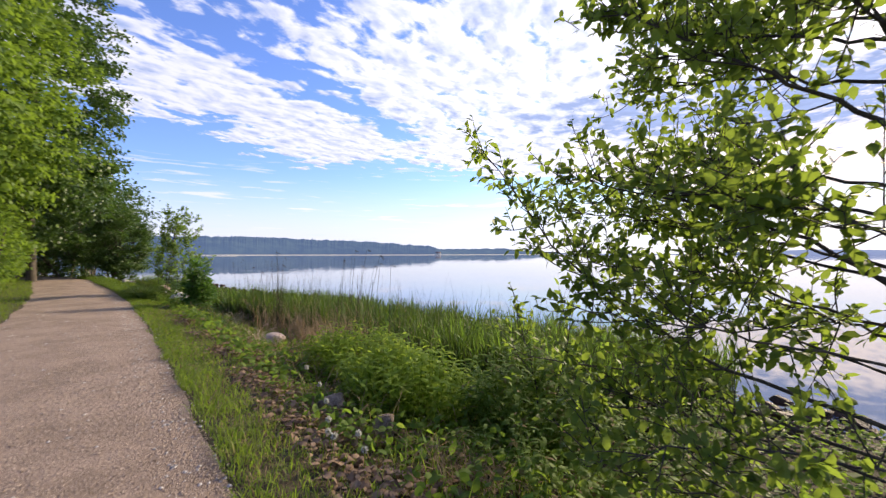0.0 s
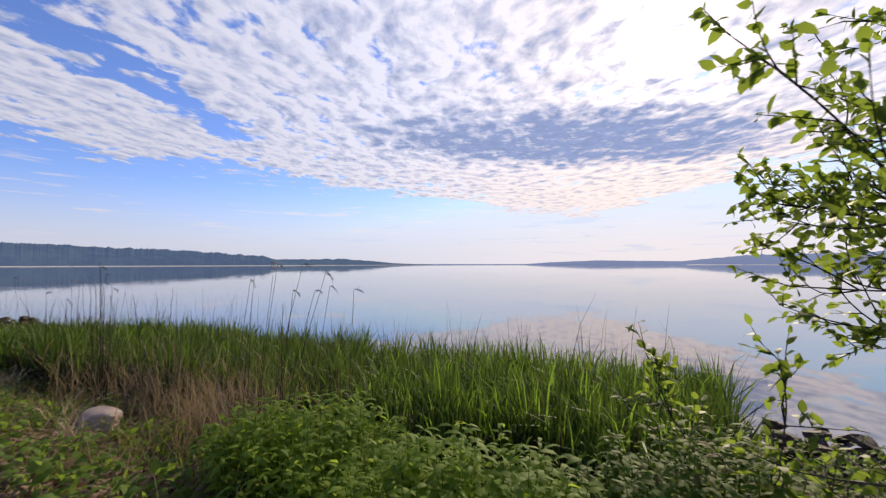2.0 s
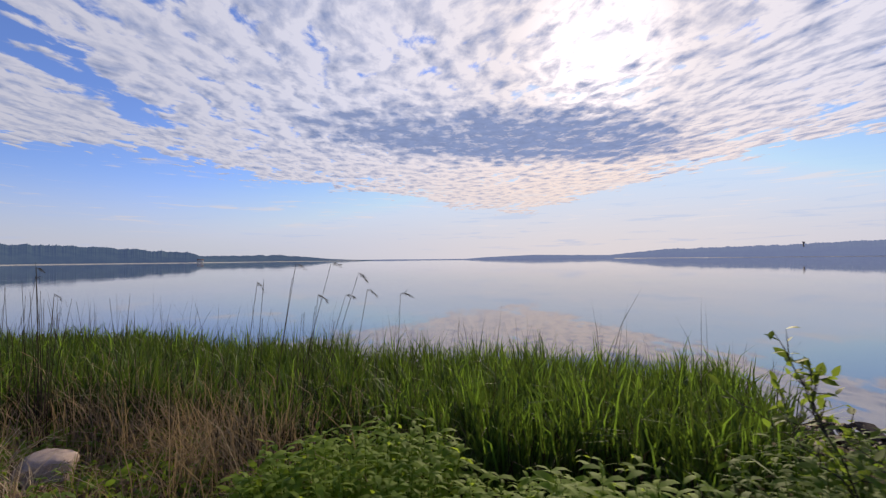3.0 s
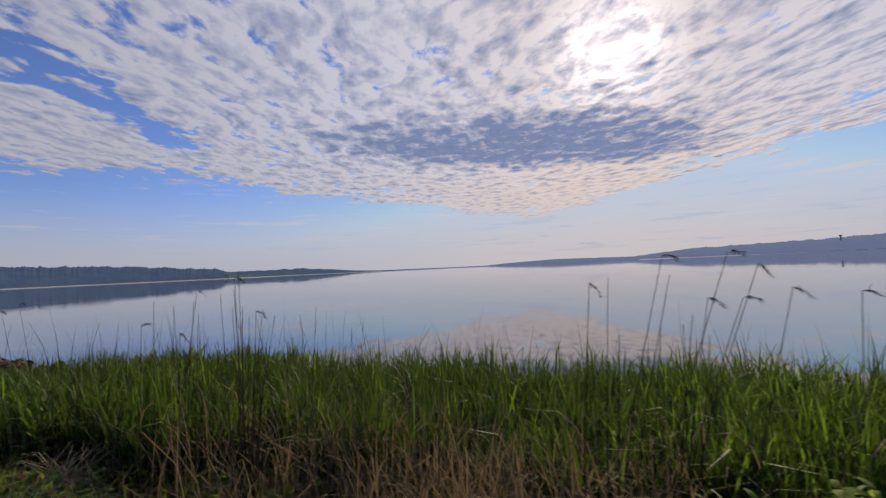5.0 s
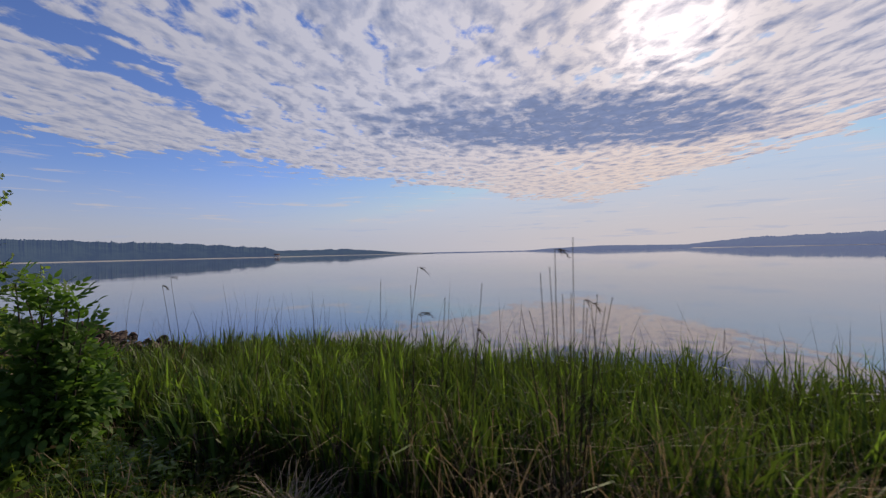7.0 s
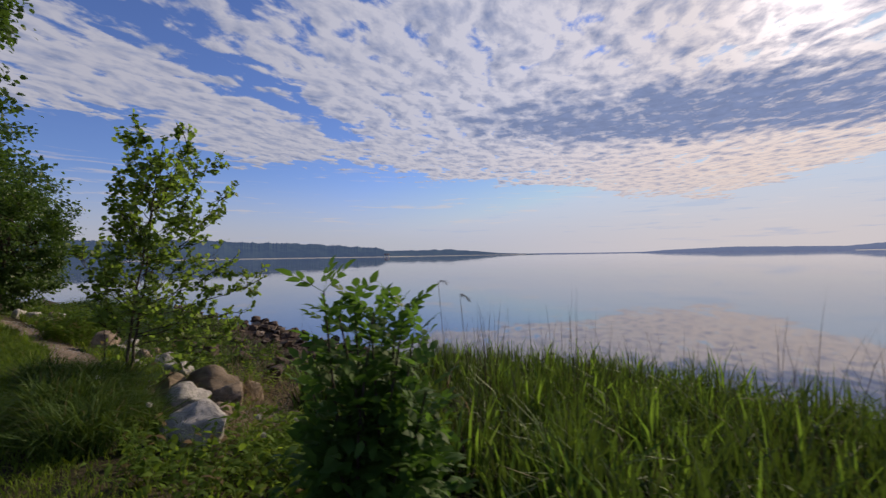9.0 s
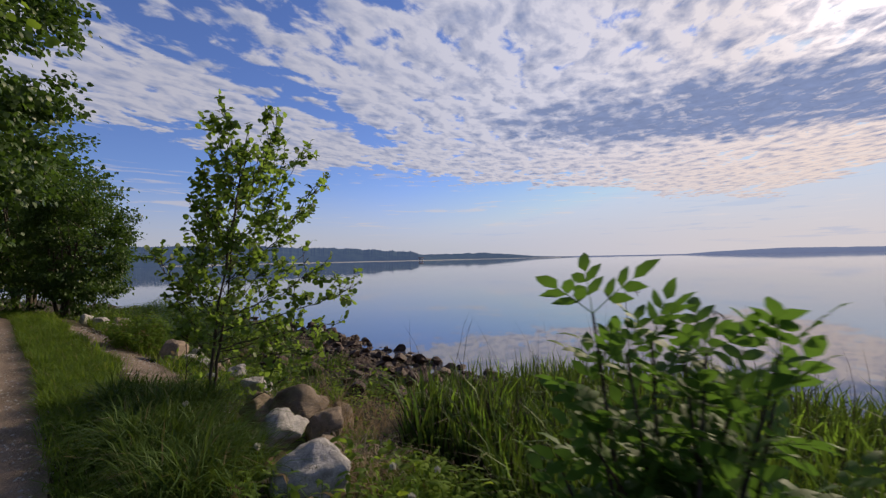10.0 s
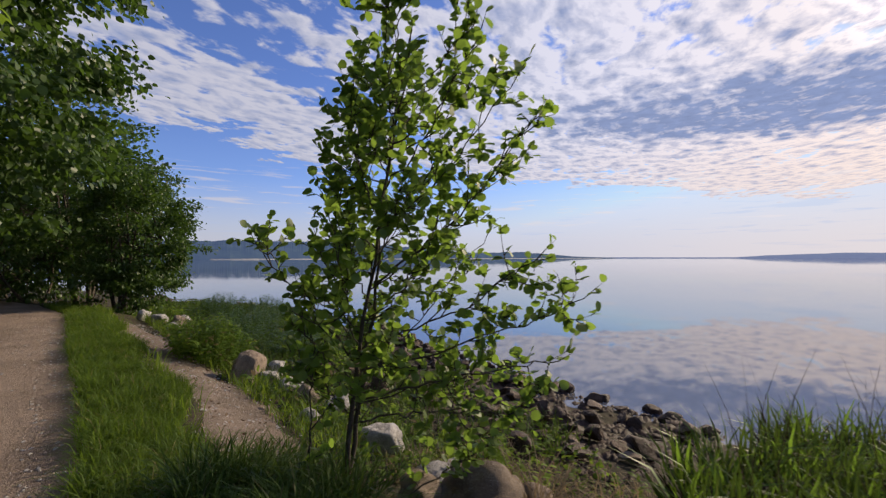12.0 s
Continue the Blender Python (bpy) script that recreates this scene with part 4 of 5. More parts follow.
def plume_stalk(x, y, tip, plume=True, thick=0.0045, group="reed stalks with seed heads"):
    """One old reed: a thin leaning stalk, with or without a drooping seed head."""
    foot = np.array([x, y, float(ground_z(x, y)) - 0.02])
    tip = np.array(tip, float)
    bend = tip * 0.5 + foot * 0.5 - np.array([(tip - foot)[0], (tip - foot)[1], 0]) * 0.18
    line = bezier([foot, bend, tip], 14)
    ob = thing("reed_stalk", foot, "tall brown dead reed stalk with drooping seed head" if plume else "tall thin bare brown reed stalk", "reed", group)
    part("stem", *tube(line, np.linspace(thick, thick * 0.45, 14), 5), M_stalk, ob)
    if plume:
        n = 36
        w = unit(tip - line[-3])
        side = unit(np.array([0.35, -0.9, 0]) + rng.normal(0, 0.25, 3))
        s = rng.uniform(0, 1, n)[:, None]
        P_ = tip + w * 0.03 * s + side * 0.08 * s - np.array([0, 0, 1]) * 0.07 * s ** 2
        D_ = unit(side * 0.8 + np.array([0, 0, -0.5]) + rng.normal(0, 0.35, (n, 3)))
        part("seed_head", *leaves(P_, D_, rng.normal(0, 1, (n, 3)), rng.uniform(0.02, 0.052, n), 0.004, 0.2), M_stalk, ob)
        part("dry_leaf", *blades(line[6][None], np.array([0.35]), np.array([rng.uniform(0, 6.28)]), 0.8, 0.010), M_straw, ob)


for x, y, tip, pl in ((3.43, 7.50, (3.57, 7.39, 1.42), True), (3.45, 7.36, (3.53, 7.27, 1.45), False), (3.62, 7.32, (3.58, 6.95, 1.58), True), (3.55, 7.25, (3.50, 6.92, 1.46), False),
                      (3.60, 7.10, (3.62, 6.60, 1.58), True), (3.70, 6.95, (3.78, 6.42, 1.50), True), (3.62, 6.95, (3.60, 6.72, 1.31), True), (3.70, 7.0, (3.72, 6.52, 1.30), True),
                      (3.72, 6.60, (3.70, 6.28, 1.36), True), (3.72, 6.05, (3.72, 5.97, 1.33), True), (3.48, 7.30, (3.46, 7.22, 1.10), False), (3.66, 7.12, (3.70, 6.98, 1.12), False),
                      (3.60, 6.90, (3.58, 6.86, 1.15), False), (3.75, 6.85, (3.80, 6.70, 1.05), False), (3.60, 6.98, (3.66, 6.80, 1.2), False),
                      (3.0, 11.3, (2.92, 11.10, 1.18), True), (3.1, 10.9, (3.04, 10.76, 1.10), True), (3.2, 10.95, (3.2, 10.8, 1.35), False),
                      (3.28, 10.32, (3.28, 10.27, 1.30), False), (3.33, 10.37, (3.28, 10.36, 1.56), True), (3.28, 10.27, (3.22, 10.24, 1.62), False), (3.38, 10.32, (3.50, 10.12, 1.2), False),
                      (3.23, 10.37, (3.18, 10.42, 1.42), False), (3.33, 10.22, (3.32, 10.02, 1.05), False), (3.30, 10.30, (3.32, 10.33, 1.15), False), (3.35, 10.28, (3.38, 10.22, 1.25), True),
                      (3.26, 10.35, (3.22, 10.52, 1.0), False), (3.36, 10.36, (3.30, 10.40, 1.45), False), (3.31, 10.25, (3.30, 10.15, 0.95), False), (3.24, 10.30, (3.30, 10.36, 1.0), False),
                      (3.30, 10.28, (3.27, 10.18, 1.22), False), (3.27, 10.30, (3.20, 10.30, 1.3), False), (3.34, 10.30, (3.44, 10.2, 1.1), False), (3.34, 10.32, (3.30, 10.05, 1.28), False),
                      (3.5, 14.75, (3.27, 14.70, 1.26), True), (3.6, 11.6, (3.5, 11.55, 1.30), False), (3.5, 11.9, (3.45, 11.8, 1.35), False), (3.6, 11.4, (3.6, 11.3, 1.2), False),
                      (3.9, 15.4, (3.69, 15.35, 1.31), True), (3.82, 11.95, (3.9, 11.74, 1.43), True), (3.6, 10.3, (3.5, 10.6, 1.15), False),
                      (3.9, 9.6, (3.8, 9.5, 1.05), False), (4.1, 10.2, (4.0, 10.3, 1.15), False), (4.2, 10.4, (4.25, 10.3, 1.2), False), (4.0, 10.6, (3.9, 10.8, 1.1), False),
                      (3.5, 9.3, (3.5, 9.2, 0.95), False), (3.6, 8.6, (3.5, 8.45, 1.0), False), (3.7, 8.1, (3.75, 7.9, 0.95), False)):
    plume_stalk(x, y, tip, pl)

# ---- weeds ----
P = scatter(16000, 1.4, 4.2, -1, 17.5, lambda x, y: (x - edge(y) > 0.8) & ~(in_reeds(x, y) & (x > 3.8)) & (rng.uniform(0, 1, len(x)) < 0.4 + 0.6 * wild(x, y)))
P[:, 2] += rng.uniform(0.03, 0.26, len(P)) * (0.4 + wild(P[:, 0], P[:, 1]))
D = unit(rng.normal(0, 1, (len(P), 3)) * np.array([1, 1, 0.4]))
lone("bank_weeds", *leaf_cloud(P, D, 0.10, 0.6, 0.2), M_weed, "low broad-leaved weeds and ivy on the bank", "weeds", "stuff")
P = scatter(12000, 1.5, 6.5, 20, 42, lambda x, y: (x - edge(y) > 1.8) & (x < shore(y) - 0.9 - 0.9 * (y < 27)) & (wild(x, y, 0.9) > 0.3))
P[:, 2] += rng.uniform(0.03, 0.4, len(P)) * wild(P[:, 0], P[:, 1])
D = unit(rng.normal(0, 1, (len(P), 3)) * np.array([1, 1, 0.4]))
lone("bank_weeds", *leaf_cloud(P, D, 0.11, 0.6, 0.2), M_weed, "low green weeds between stones on the bank", "weeds", "stuff")
P = scatter(24000, 1.0, 4.0, 1, 12, lambda x, y: (x - edge(y) > 0.45 + 0.3 * rng.uniform(0, 1, len(x))) & (wild(x, y, 1.1) < 0.65))
P[:, 2] += rng.uniform(0.01, 0.10, len(P))
D = unit(rng.normal(0, 1, (len(P), 3)) * np.array([1, 1, 0.15]))
lone("leaf_litter", *leaf_cloud(P, D, 0.075, 0.6, 0.3), M_litter, "brown fallen leaves under the bank weeds", "leaves", "stuff")
P = scatter(9000, 3.4, 9, -4, 3.4, lambda x, y: (x < shore(y) - 0.9) & ~in_reeds(x, y))
P[:, 2] += rng.uniform(0.03, 0.3, len(P))
D = unit(rng.normal(0, 1, (len(P), 3)) * np.array([1, 1, 0.3]))
lone("bank_weeds", *leaf_cloud(P, D, 0.09, 0.6, 0.2), M_weed, "low weeds behind the shore rocks", "weeds", "stuff")

P = scatter(3800, 2.5, 5.0, 15.5, 20.4, lambda x, y: (x - edge(y) > 1.5) & (wild(x, y, 1.7) > 0.2))
P[:, 2] += rng.uniform(0.02, 0.2, len(P)) * wild(P[:, 0], P[:, 1])
D = unit(rng.normal(0, 1, (len(P), 3)) * np.array([1, 1, 0.4]))
lone("bank_weeds", *leaf_cloud(P, D, 0.08, 0.6, 0.2), M_weed, "sprawling weeds between boulders and reeds", "weeds", "stuff")
P = scatter(1500, 2.6, 4.6, 16.6, 20.2, lambda x, y: wild(x, y, 1.2) > 0.3)
grass("dry_grass", P, 0.42, 0.007, 1.0, M_straw, "rusty dry grass between boulders and reeds", 0.8)


def nettles(x, y, rx, ry, count, height_, label, leaf=0.125, material=None):
    z = float(ground_z(x, y))
    ob = thing("nettle_bush", (x, y, z), label, "bush")
    stems, P_, D_ = [], [], []
    for k in range(count):
        a_, r_ = rng.uniform(0, 6.28), math.sqrt(rng.uniform(0, 1))
        fx, fy = x + rx * r_ * math.cos(a_), y + ry * r_ * math.sin(a_)
        foot = np.array([fx, fy, float(ground_z(fx, fy)) - 0.02])
        hh = height_ * rng.uniform(0.75, 1.12) * (1 - 0.45 * r_ ** 2)
        tip = foot + np.array([math.cos(a_) * r_ * 0.22, math.sin(a_) * r_ * 0.22, hh]) + rng.normal(0, 0.03, 3)
        line = bezier([foot, foot * .5 + tip * .5 + rng.normal(0, .02, 3), tip], 6)
        stems.append(tube(line, np.linspace(0.005, 0.002, 6), 4))
        for j, q in enumerate(np.arange(0.12, 1.0, 0.055 / hh)):
            c = line[0] + (tip - foot) * q
            tw = j * 1.57 + k
            for sgn in (0, math.pi):
                P_.append(c)
                D_.append([math.cos(tw + sgn), math.sin(tw + sgn), 0.25 - 0.3 * rng.uniform()])
    tagged(part("stem", *joined(stems), M_weed, ob), kind="stuff")
    P_, D_ = np.array(P_), np.array(D_)
    L_ = leaf * rng.uniform(0.6, 1.25, len(P_))
    v_, f_ = leaves(P_, D_ + rng.normal(0, 0.2, D_.shape), rng.normal(0, 0.25, P_.shape) + np.array([0, 0, 1.]), L_, L_ * 0.34, 0.25)
    tagged(part("foliage", v_, f_, material or M_nettle, ob), kind="stuff")


nettles(3.2, 5.95, 0.72, 0.85, 230, 0.90, "bushy bright green nettle clump on the bank", 0.125)
nettles(2.95, 4.25, 0.70, 0.80, 230, 0.92, "dense green nettle clump beside the reeds", 0.125)
nettles(3.75, 3.0, 0.7, 0.65, 150, 1.15, "green weed thicket at the reed bed's end", 0.12, M_weed)
nettles(3.0, 2.2, 0.7, 0.7, 70, 0.62, "leafy weed thicket under the overhanging branches", 0.10, M_weed)
nettles(4.9, 2.2, 0.8, 0.6, 60, 0.55, "leafy weeds near the shore rocks", 0.10, M_weed)
# these two take the leaf whose colour holds the shade
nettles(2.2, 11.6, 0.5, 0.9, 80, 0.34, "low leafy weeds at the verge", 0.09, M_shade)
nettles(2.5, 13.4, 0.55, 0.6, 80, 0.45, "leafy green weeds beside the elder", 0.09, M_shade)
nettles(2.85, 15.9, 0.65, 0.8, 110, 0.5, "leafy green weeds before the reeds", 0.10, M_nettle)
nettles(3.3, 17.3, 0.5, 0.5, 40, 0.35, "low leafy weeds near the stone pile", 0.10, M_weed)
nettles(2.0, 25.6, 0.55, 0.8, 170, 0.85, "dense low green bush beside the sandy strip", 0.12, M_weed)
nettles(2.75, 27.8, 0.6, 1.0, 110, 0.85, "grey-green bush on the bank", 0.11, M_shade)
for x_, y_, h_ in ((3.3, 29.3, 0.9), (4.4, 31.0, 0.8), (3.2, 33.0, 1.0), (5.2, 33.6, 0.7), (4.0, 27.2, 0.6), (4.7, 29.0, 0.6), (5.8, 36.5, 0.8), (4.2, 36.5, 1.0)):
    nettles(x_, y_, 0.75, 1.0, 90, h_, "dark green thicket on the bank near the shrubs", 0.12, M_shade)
nettles(3.55, 19.7, 0.35, 0.3, 40, 0.5, "yellow-green bramble beside flat boulders", 0.10, M_nettle)
nettles(3.2, 21.6, 0.6, 0.5, 40, 0.4, "yellow-green bramble over the stones", 0.09, M_nettle)
nettles(1.75, 16.3, 0.35, 0.8, 45, 0.42, "broad weeds at the grass verge", 0.10, M_weed)
nettles(2.4, 9.0, 0.5, 0.8, 50, 0.36, "low ivy-like weeds near a boulder", 0.085, M_weed)


def dandelion(x, y, h):
    foot = np.array([x, y, float(ground_z(x, y))])
    tip = foot + np.array([rng.normal(0, .03), rng.normal(0, .03), h])
    ob = thing("dandelion_clock", foot, "white fluffy dandelion seed head on a thin stem", "dandelion", "dandelions in the verge")
    part("stem", *tube(bezier([foot, (foot + tip) / 2, tip], 5), [0.003] * 5, 5), M_grass, ob)
    d_ = unit(rng.normal(0, 1, (150, 3)))
    part("seed_head", *leaves(tip + d_ * 0.004, d_, rng.normal(0, 1, (150, 3)), 0.026, 0.005, 0.0), M_fluff, ob)


for x, y, h in ((1.64, 3.72, 0.27), (1.56, 2.95, 0.22), (1.42, 2.62, 0.2), (1.75, 4.6, 0.38), (1.5, 3.3, 0.25), (1.4, 3.1, 0.2), (1.7, 4.15, 0.3), (1.3, 2.9, 0.24), (2.45, 16.5, 0.35), (2.7, 16.4, 0.35), (2.3, 16.2, 0.3), (1.75, 17.2, 0.35), (1.5, 18.6, 0.33)):
    dandelion(x, y, h)


def straw_tuft(x, y, r_, h, n, label, material=None):
    a_ = rng.uniform(0, 6.28, n)
    P_ = np.stack([x + rng.normal(0, r_ * .3, n), y + rng.normal(0, r_ * .3, n), np.zeros(n)], 1)
    P_[:, 2] = ground_z(P_[:, 0], P_[:, 1])
    lone("straw_tuft", *blades(P_, h * rng.uniform(0.6, 1.3, n), a_, rng.uniform(0.5, 1.6, n), 0.008, 0.6), material or M_straw, label, "dry grass")


straw_tuft(2.84, 17.42, 0.5, 0.36, 170, "heap of pale dry straw beside boulders", M_hay)
straw_tuft(2.45, 16.95, 0.35, 0.3, 120, "small heap of pale dry straw")
straw_tuft(2.65, 9.55, 0.2, 0.5, 40, "bleached dry grass tuft in dark weeds", M_hay)
straw_tuft(2.45, 8.7, 0.2, 0.42, 36, "pale bent dry leaves in the weeds", M_hay)
straw_tuft(2.8, 12.1, 0.3, 0.5, 80, "tan dry reed tuft in the weeds", M_hay)
straw_tuft(2.2, 2.4, 0.6, 0.3, 200, "pale dry grass heap on the bank")
straw_tuft(3.3, 19.0, 0.3, 0.75, 70, "rusty dry grass tuft between stones")

# ---- saplings and bushes near the path ----
MESH_leaf = leaf_mesh("leaf", 0.52, 6, material=M_leaf)
MESH_alder = leaf_mesh("leaf", 0.88, 7, material=M_alder)

sapling("overhanging_tree",
        [[[(3.35, -0.15, -0.6), (3.2, 0.0, 0.8), (3.3, 0.1, 2.4), (3.45, 0.2, 5.2)], 0.12, 0.03, 30]],
        [[[(3.22, 0.0, 0.55), (3.02, 1.1, 0.82), (2.86, 2.0, 1.45), (2.66, 2.70, 2.40)], 0.024, 0.004, 34],
         [[(3.22, 0.0, 1.2), (2.9, 0.9, 1.8), (2.85, 1.6, 2.0), (3.0, 2.1, 2.15)], 0.024, 0.004, 30],
         [[(3.25, 0.05, 2.0), (2.7, 0.8, 2.6), (2.55, 1.15, 2.85), (2.6, 1.4, 3.1)], 0.027, 0.004, 34],
         [[(3.25, 0.05, 1.6), (3.6, 1.2, 2.1), (3.85, 2.1, 2.3)], 0.020, 0.004, 34],
         [[(3.22, 0.0, 0.3), (3.1, 1.1, 0.42), (3.0, 2.0, 0.50)], 0.015, 0.004, 22],
         [[(3.4, 0.15, 3.2), (3.0, 0.9, 3.8), (2.9, 1.3, 4.2)], 0.024, 0.004, 34],
         [[(3.3, 0.05, 1.5), (2.5, 0.5, 1.75), (2.15, 0.85, 1.8)], 0.020, 0.004, 28],
         [[(3.25, -0.05, 0.1), (2.75, 0.8, 0.15), (2.35, 1.5, 0.2)], 0.016, 0.004, 20],
         [[(3.25, -0.05, 0.4), (2.6, 0.6, 0.55), (2.1, 1.1, 0.5)], 0.016, 0.004, 20],
         [[(3.25, 0.0, 0.9), (2.8, 0.9, 1.05), (2.55, 1.7, 1.15)], 0.016, 0.004, 30],
         [[(3.3, 0.1, 2.6), (3.7, 1.2, 3.2), (3.9, 1.9, 3.6)], 0.020, 0.004, 30],
         [[(3.3, 0.05, 1.0), (3.9, 1.0, 1.2), (4.3, 1.6, 1.35)], 0.016, 0.004, 26],
         [[(3.3, 0.1, 2.2), (2.6, 0.3, 2.7), (2.2, 0.7, 3.0)], 0.020, 0.004, 30],
         [[(3.3, 0.1, 2.8), (4.0, 1.0, 3.2), (4.4, 1.6, 3.3)], 0.020, 0.004, 26],
         [[(3.3, 0.1, 2.4), (3.7, 1.3, 2.9), (4.0, 2.3, 3.1)], 0.020, 0.004, 32],
         [[(3.3, 0.1, 1.4), (3.8, 1.2, 1.7), (4.1, 2.25, 1.9)], 0.019, 0.004, 32],
         [[(3.3, 0.1, 1.8), (4.0, 1.2, 2.3), (4.4, 2.2, 2.6)], 0.019, 0.004, 30],
         [[(3.25, 0.1, 1.1), (3.4, 1.4, 1.4), (3.5, 2.55, 1.45)], 0.016, 0.004, 32],
         [[(3.25, 0.1, 1.3), (3.6, 1.5, 1.75), (3.75, 2.55, 1.95)], 0.018, 0.004, 34],
         [[(3.3, 0.05, 0.8), (3.8, 1.4, 1.1), (4.05, 2.3, 1.2)], 0.016, 0.004, 28],
         [[(3.4, 0.15, 3.0), (4.1, 1.2, 3.6), (4.5, 1.9, 3.8)], 0.020, 0.004, 28],
         [[(3.3, 0.05, 0.35), (3.22, 1.3, 0.60), (3.08, 2.62, 0.58)], 0.020, 0.004, 3]],
        0.34, 0.080, 0.62, M_leaf, MESH_leaf, 290, "young tree with dark arching branches over the bank", "tree", gap=0.027, branchy=0.62, leaf_from=0.3)

sapling("willow_sapling", [[[(3.75, 2.9, -0.65), (3.7, 3.0, 0.2), (3.76, 3.32, 1.0)], 0.010, 0.004, 12], [[(3.7, 2.75, -0.65), (3.62, 2.6, 0.3), (3.76, 2.53, 1.0)], 0.010, 0.004, 12]],
        [[[(3.65, 2.65, 0.0), (3.5, 2.3, 0.4), (3.5, 2.1, 0.7)], 0.007, 0.003, 4], [[(3.7, 3.0, 0.2), (3.6, 3.3, 0.5), (3.75, 3.6, 0.7)], 0.007, 0.003, 3]],
        0.22, 0.085, 0.5, M_leaf, MESH_leaf, 120, "thin sapling sprigs standing above the weeds", "sapling", gap=0.045)

def alder_limbs():
    """Limbs that rise steeply from two slender stems, longest low on the side of the lake."""
    rows = []
    for k in range(34):
        h = 0.45 + 2.42 * (k + rng.uniform(0, 1)) / 34
        q = (h - 0.36) / 3.07
        foot = np.array([1.97 + 0.38 * q, 19.51 - 0.2 * q, h - 0.12])
        turn = k * 2.4 + rng.uniform(-0.4, 0.4)
        reach = np.interp(h, [0.4, 1.0, 1.7, 2.4, 3.3], [0.55, 0.75, 0.66, 0.58, 0.26]) * rng.uniform(0.7, 1.1) * (1 + 0.48 * math.cos(turn + 0.65))
        w = np.array([math.cos(turn) * reach, math.sin(turn) * reach, 0.0])
        rows.append([[tuple(foot), tuple(foot + w * 0.5 + (0, 0, reach * 0.38)), tuple(foot + w + (0, 0, reach * 0.95))], 0.009, 0.003, 9])
    return rows


sapling("alder_sapling",
        [[[(1.90, 19.56, -0.35), (1.97, 19.51, 0.36), (2.12, 19.42, 1.6), (2.26, 19.36, 2.5), (2.35, 19.31, 3.15)], 0.036, 0.005, 12],
         [[(1.98, 19.60, -0.35), (2.05, 19.55, 0.36), (2.19, 19.50, 1.4), (2.22, 19.48, 2.1), (2.30, 19.42, 2.8)], 0.034, 0.005, 8],
         [[(1.72, 19.60, -0.3), (1.74, 19.6, 0.4), (1.76, 19.65, 1.0)], 0.014, 0.004, 6],
         [[(2.02, 19.45, -0.3), (2.4, 19.2, 0.0), (2.75, 18.95, 0.25)], 0.013, 0.004, 8]],
        [[[(2.12, 19.42, 1.35), (2.55, 19.05, 1.80), (3.0, 18.75, 2.50)], 0.014, 0.004, 16],
         [[(2.05, 19.5, 0.75), (2.75, 19.05, 0.95), (3.36, 18.62, 1.24)], 0.015, 0.004, 18],
         [[(2.05, 19.5, 0.55), (2.7, 19.0, 0.75), (3.2, 18.72, 0.80)], 0.014, 0.004, 16],
         [[(2.05, 19.5, 0.9), (2.6, 19.1, 1.15), (3.05, 18.75, 1.55)], 0.013, 0.004, 16],
         [[(2.04, 19.5, 0.8), (1.75, 19.85, 1.25), (1.50, 20.1, 1.65)], 0.011, 0.004, 12],
         [[(2.05, 19.55, 0.5), (2.65, 19.45, 0.6), (3.1, 19.25, 0.55)], 0.012, 0.004, 12],
         [[(2.05, 19.5, 0.4), (2.55, 19.1, 0.5), (2.9, 18.85, 0.45)], 0.012, 0.004, 12]] + alder_limbs(),
        0.20, 0.070, 0.92, M_alder, MESH_alder, 300, "slender young alder with round green leaves", "tree", gap=0.029, branchy=0.6, leaf_from=0.35)


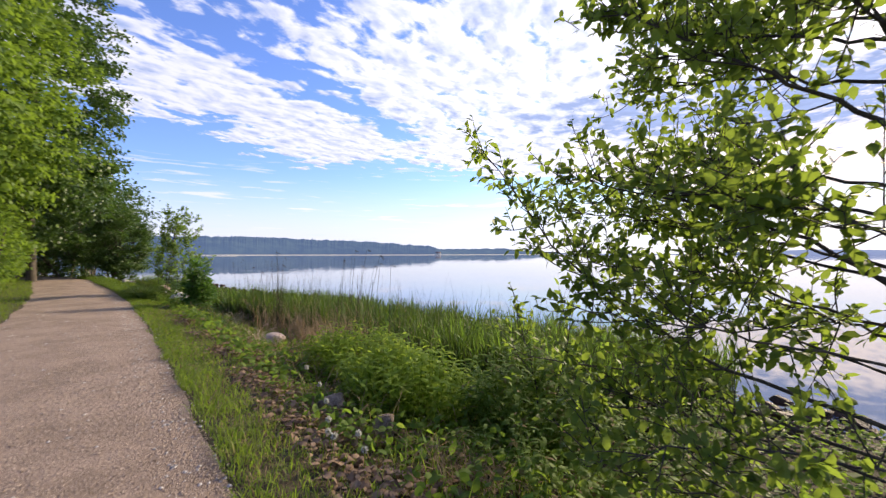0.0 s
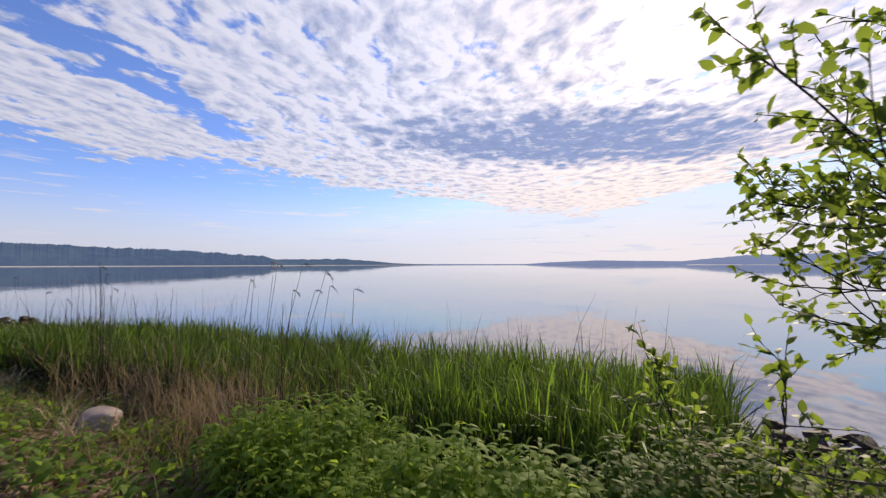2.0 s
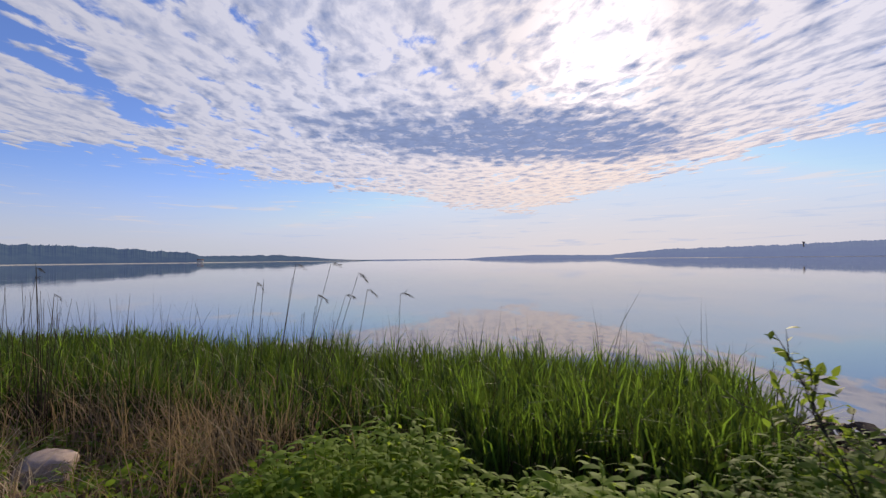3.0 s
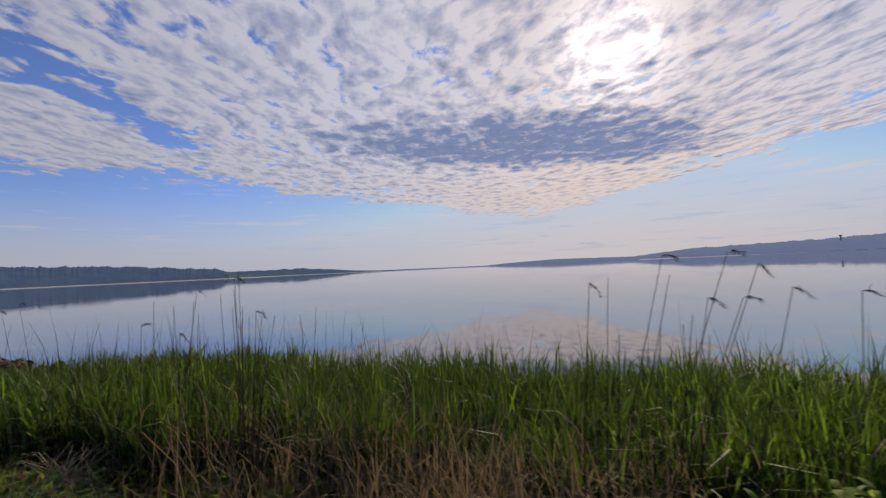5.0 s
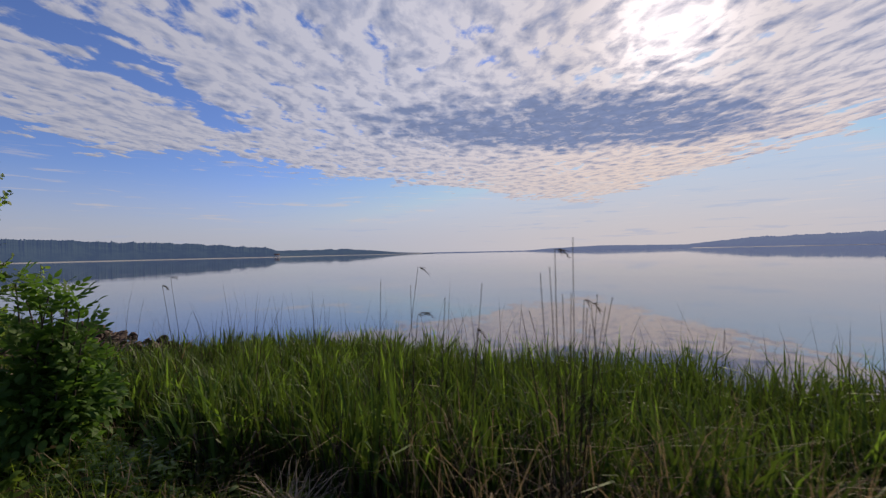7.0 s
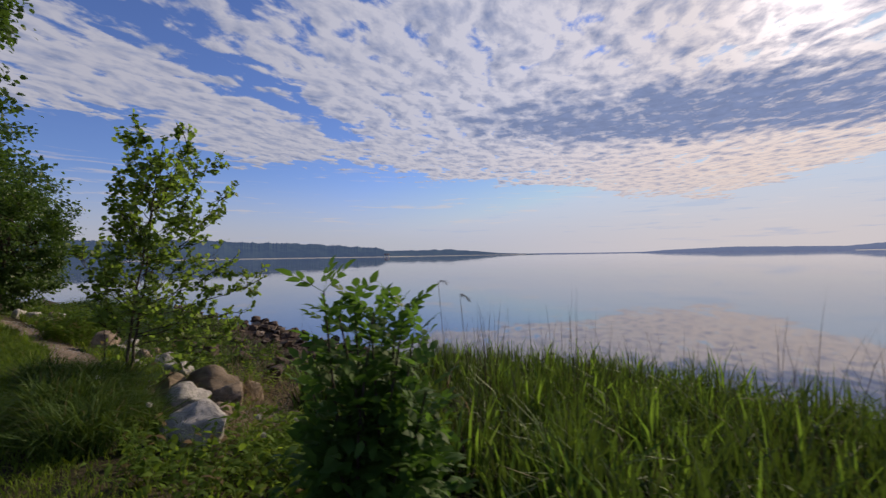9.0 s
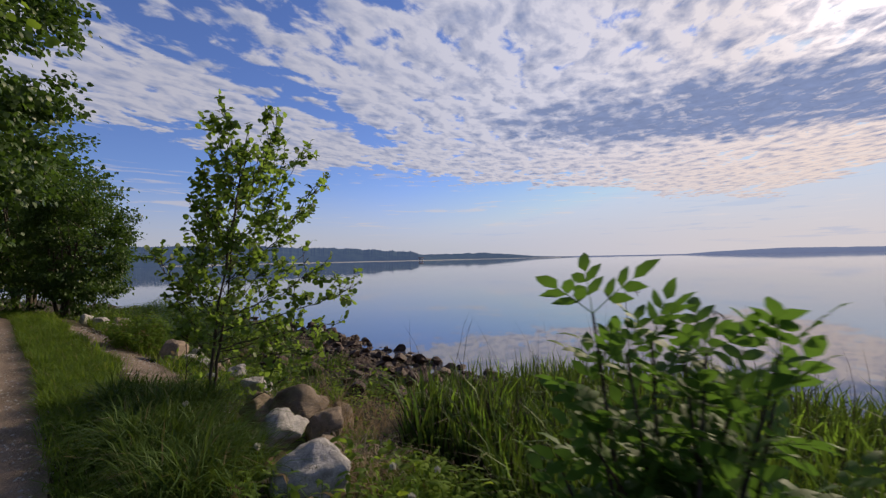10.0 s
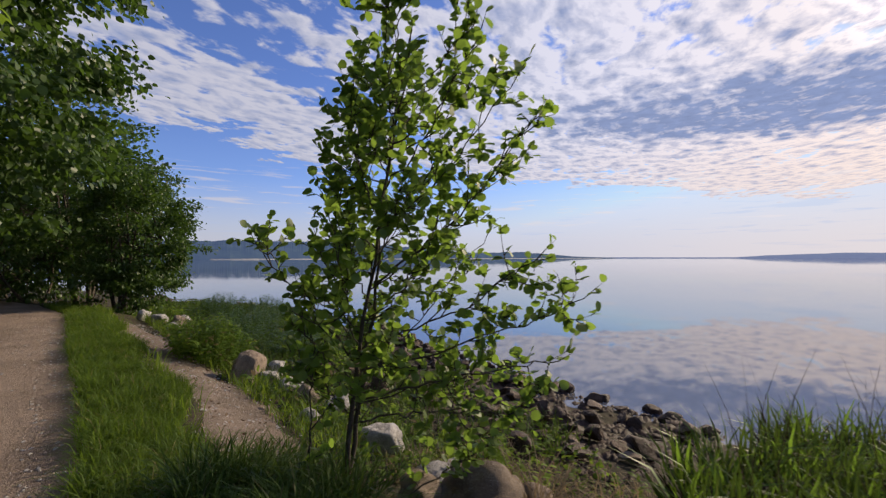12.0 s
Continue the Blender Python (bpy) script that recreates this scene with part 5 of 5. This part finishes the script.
def elder_bush(x, y, tops):
    z = float(ground_z(x, y)) - 0.03
    ob = thing("elder_bush", (x, y, z), "leafy green elder bush with large pinnate leaves", "bush")
    # one pinnate leaf: three pairs of leaflets and one at the tip, along +x
    P_, D_, L_ = [], [], []
    for q in (0.38, 0.68):
        for sgn in (-1, 1):
            P_.append((q, 0, -0.12 * q * q))
            D_.append((0.75, sgn * 0.72, -0.10))
            L_.append(0.46)
    P_.append((0.92, 0, -0.11))
    D_.append((1, 0, -0.15))
    L_.append(0.55)
    L_ = np.array(L_)
    v_, f_ = leaves(np.array(P_), np.array(D_), np.tile([0, 0, 1.0], (5, 1)), L_, L_ * 0.52, 0.16)
    sv_, sf_ = tube(np.array([[0, 0, 0], [0.5, 0, -0.03], [0.97, 0, -0.11]]), [0.012, 0.010, 0.007], 3)
    tri = np.concatenate([sf_[:, [0, 1, 2]], sf_[:, [0, 2, 3]]])
    me = fast_mesh("leaf", np.concatenate([v_, sv_]), np.concatenate([f_, tri + len(v_)]))
    me.materials.append(M_elder)
    Ps, Ds, Ls = [], [], []
    for tip in tops:
        foot = np.array([x, y, z]) + np.append(rng.normal(0, 0.09, 2), 0)
        tip = np.array(tip, float)
        line = bezier([foot, foot * .45 + tip * .55 + rng.normal(0, .05, 3), tip], 10)
        part("stem", *tube(line, np.linspace(0.013, 0.005, 10), 6), M_bark, ob, smooth=True)
        for q in np.linspace(0.15, 1, 14):
            c = line[min(int(q * 9), 9)]
            a0 = rng.uniform(0, 6.28)
            for k in range(2 if q < 0.9 else 3):
                a1 = a0 + k * (3.14 if q < 0.9 else 2.1)
                Ps.append(c)
                Ds.append((math.cos(a1), math.sin(a1), rng.uniform(0.2, 0.8) if q < 0.9 else rng.uniform(0.5, 1.6)))
                Ls.append(rng.uniform(0.13, 0.215))
    hang_leaves(ob, np.array(Ps), np.array(Ds), np.array(Ls), me, 640)
    _, p_, d_ = clumps((x + 0.03, y + 0.03, 0.22), (0.42, 0.42, 0.66), 130, 16, 0.09, 0.2)
    tagged(part("inner_leaves", *leaf_cloud(p_, d_, 0.11, 0.5, 0.2), M_elder, ob), kind="stuff")


elder_bush(2.30, 14.52, [(2.10, 14.72, 1.36), (2.14, 14.62, 1.22), (2.20, 14.56, 1.28), (2.26, 14.48, 1.20), (2.22, 14.40, 1.25), (2.32, 14.34, 1.16), (2.29, 14.23, 1.25), (2.38, 14.26, 1.10), (2.15, 14.78, 1.05),
                         (2.44, 14.58, 1.15), (2.50, 14.36, 1.00), (2.04, 14.68, 0.90), (2.12, 14.44, 0.85), (2.34, 14.12, 0.85), (2.56, 14.61, 0.80), (2.10, 14.86, 0.75), (2.02, 14.54, 0.55), (2.20, 14.18, 0.50), (2.60, 14.31, 0.60), (2.40, 14.81, 0.70)])

# ---- woods along the path ----
# the first maple takes the leaf coloured for shade, the others M_wood
big_tree("maple_tree", (-2.9, 31.8), 0.24, (-2.7, 31.5, 10.4), (3.6, 4.0, 8.4), 420, 70, 0.30, 0.20, M_shade, "tall leafy maple overhanging the gravel path", wide=0.85)
big_tree("maple_tree", (-5.2, 23.0), 0.26, (-4.7, 23.0, 8.4), (4.1, 4.2, 7.6), 420, 66, 0.30, 0.19, M_wood, "broad leafy maple beside the path", wide=0.85)
big_tree("maple_tree", (-5.6, 15.5), 0.24, (-5.3, 15.5, 7.5), (3.8, 4.0, 6.3), 360, 60, 0.28, 0.17, M_wood, "leafy tree overhanging the path's grassy edge", wide=0.85)
big_tree("hedge_shrub", (-3.6, 20.0), 0.05, (-3.45, 20.0, 1.7), (1.15, 2.0, 1.7), 130, 50, 0.2, 0.12, M_wood, "dense green hedge shrub under the trees", "shrub", 3)
big_tree("hedge_shrub", (-3.8, 24.0), 0.05, (-3.75, 24.0, 1.9), (1.2, 2.3, 1.9), 140, 50, 0.22, 0.13, M_wood, "dense sunlit hedge shrub by the path", "shrub", 3)
big_tree("hedge_shrub", (-4.2, 28.5), 0.05, (-4.15, 28.5, 2.0), (1.3, 2.4, 2.0), 140, 50, 0.22, 0.14, M_wood, "leafy hedge shrub along the path", "shrub", 3)
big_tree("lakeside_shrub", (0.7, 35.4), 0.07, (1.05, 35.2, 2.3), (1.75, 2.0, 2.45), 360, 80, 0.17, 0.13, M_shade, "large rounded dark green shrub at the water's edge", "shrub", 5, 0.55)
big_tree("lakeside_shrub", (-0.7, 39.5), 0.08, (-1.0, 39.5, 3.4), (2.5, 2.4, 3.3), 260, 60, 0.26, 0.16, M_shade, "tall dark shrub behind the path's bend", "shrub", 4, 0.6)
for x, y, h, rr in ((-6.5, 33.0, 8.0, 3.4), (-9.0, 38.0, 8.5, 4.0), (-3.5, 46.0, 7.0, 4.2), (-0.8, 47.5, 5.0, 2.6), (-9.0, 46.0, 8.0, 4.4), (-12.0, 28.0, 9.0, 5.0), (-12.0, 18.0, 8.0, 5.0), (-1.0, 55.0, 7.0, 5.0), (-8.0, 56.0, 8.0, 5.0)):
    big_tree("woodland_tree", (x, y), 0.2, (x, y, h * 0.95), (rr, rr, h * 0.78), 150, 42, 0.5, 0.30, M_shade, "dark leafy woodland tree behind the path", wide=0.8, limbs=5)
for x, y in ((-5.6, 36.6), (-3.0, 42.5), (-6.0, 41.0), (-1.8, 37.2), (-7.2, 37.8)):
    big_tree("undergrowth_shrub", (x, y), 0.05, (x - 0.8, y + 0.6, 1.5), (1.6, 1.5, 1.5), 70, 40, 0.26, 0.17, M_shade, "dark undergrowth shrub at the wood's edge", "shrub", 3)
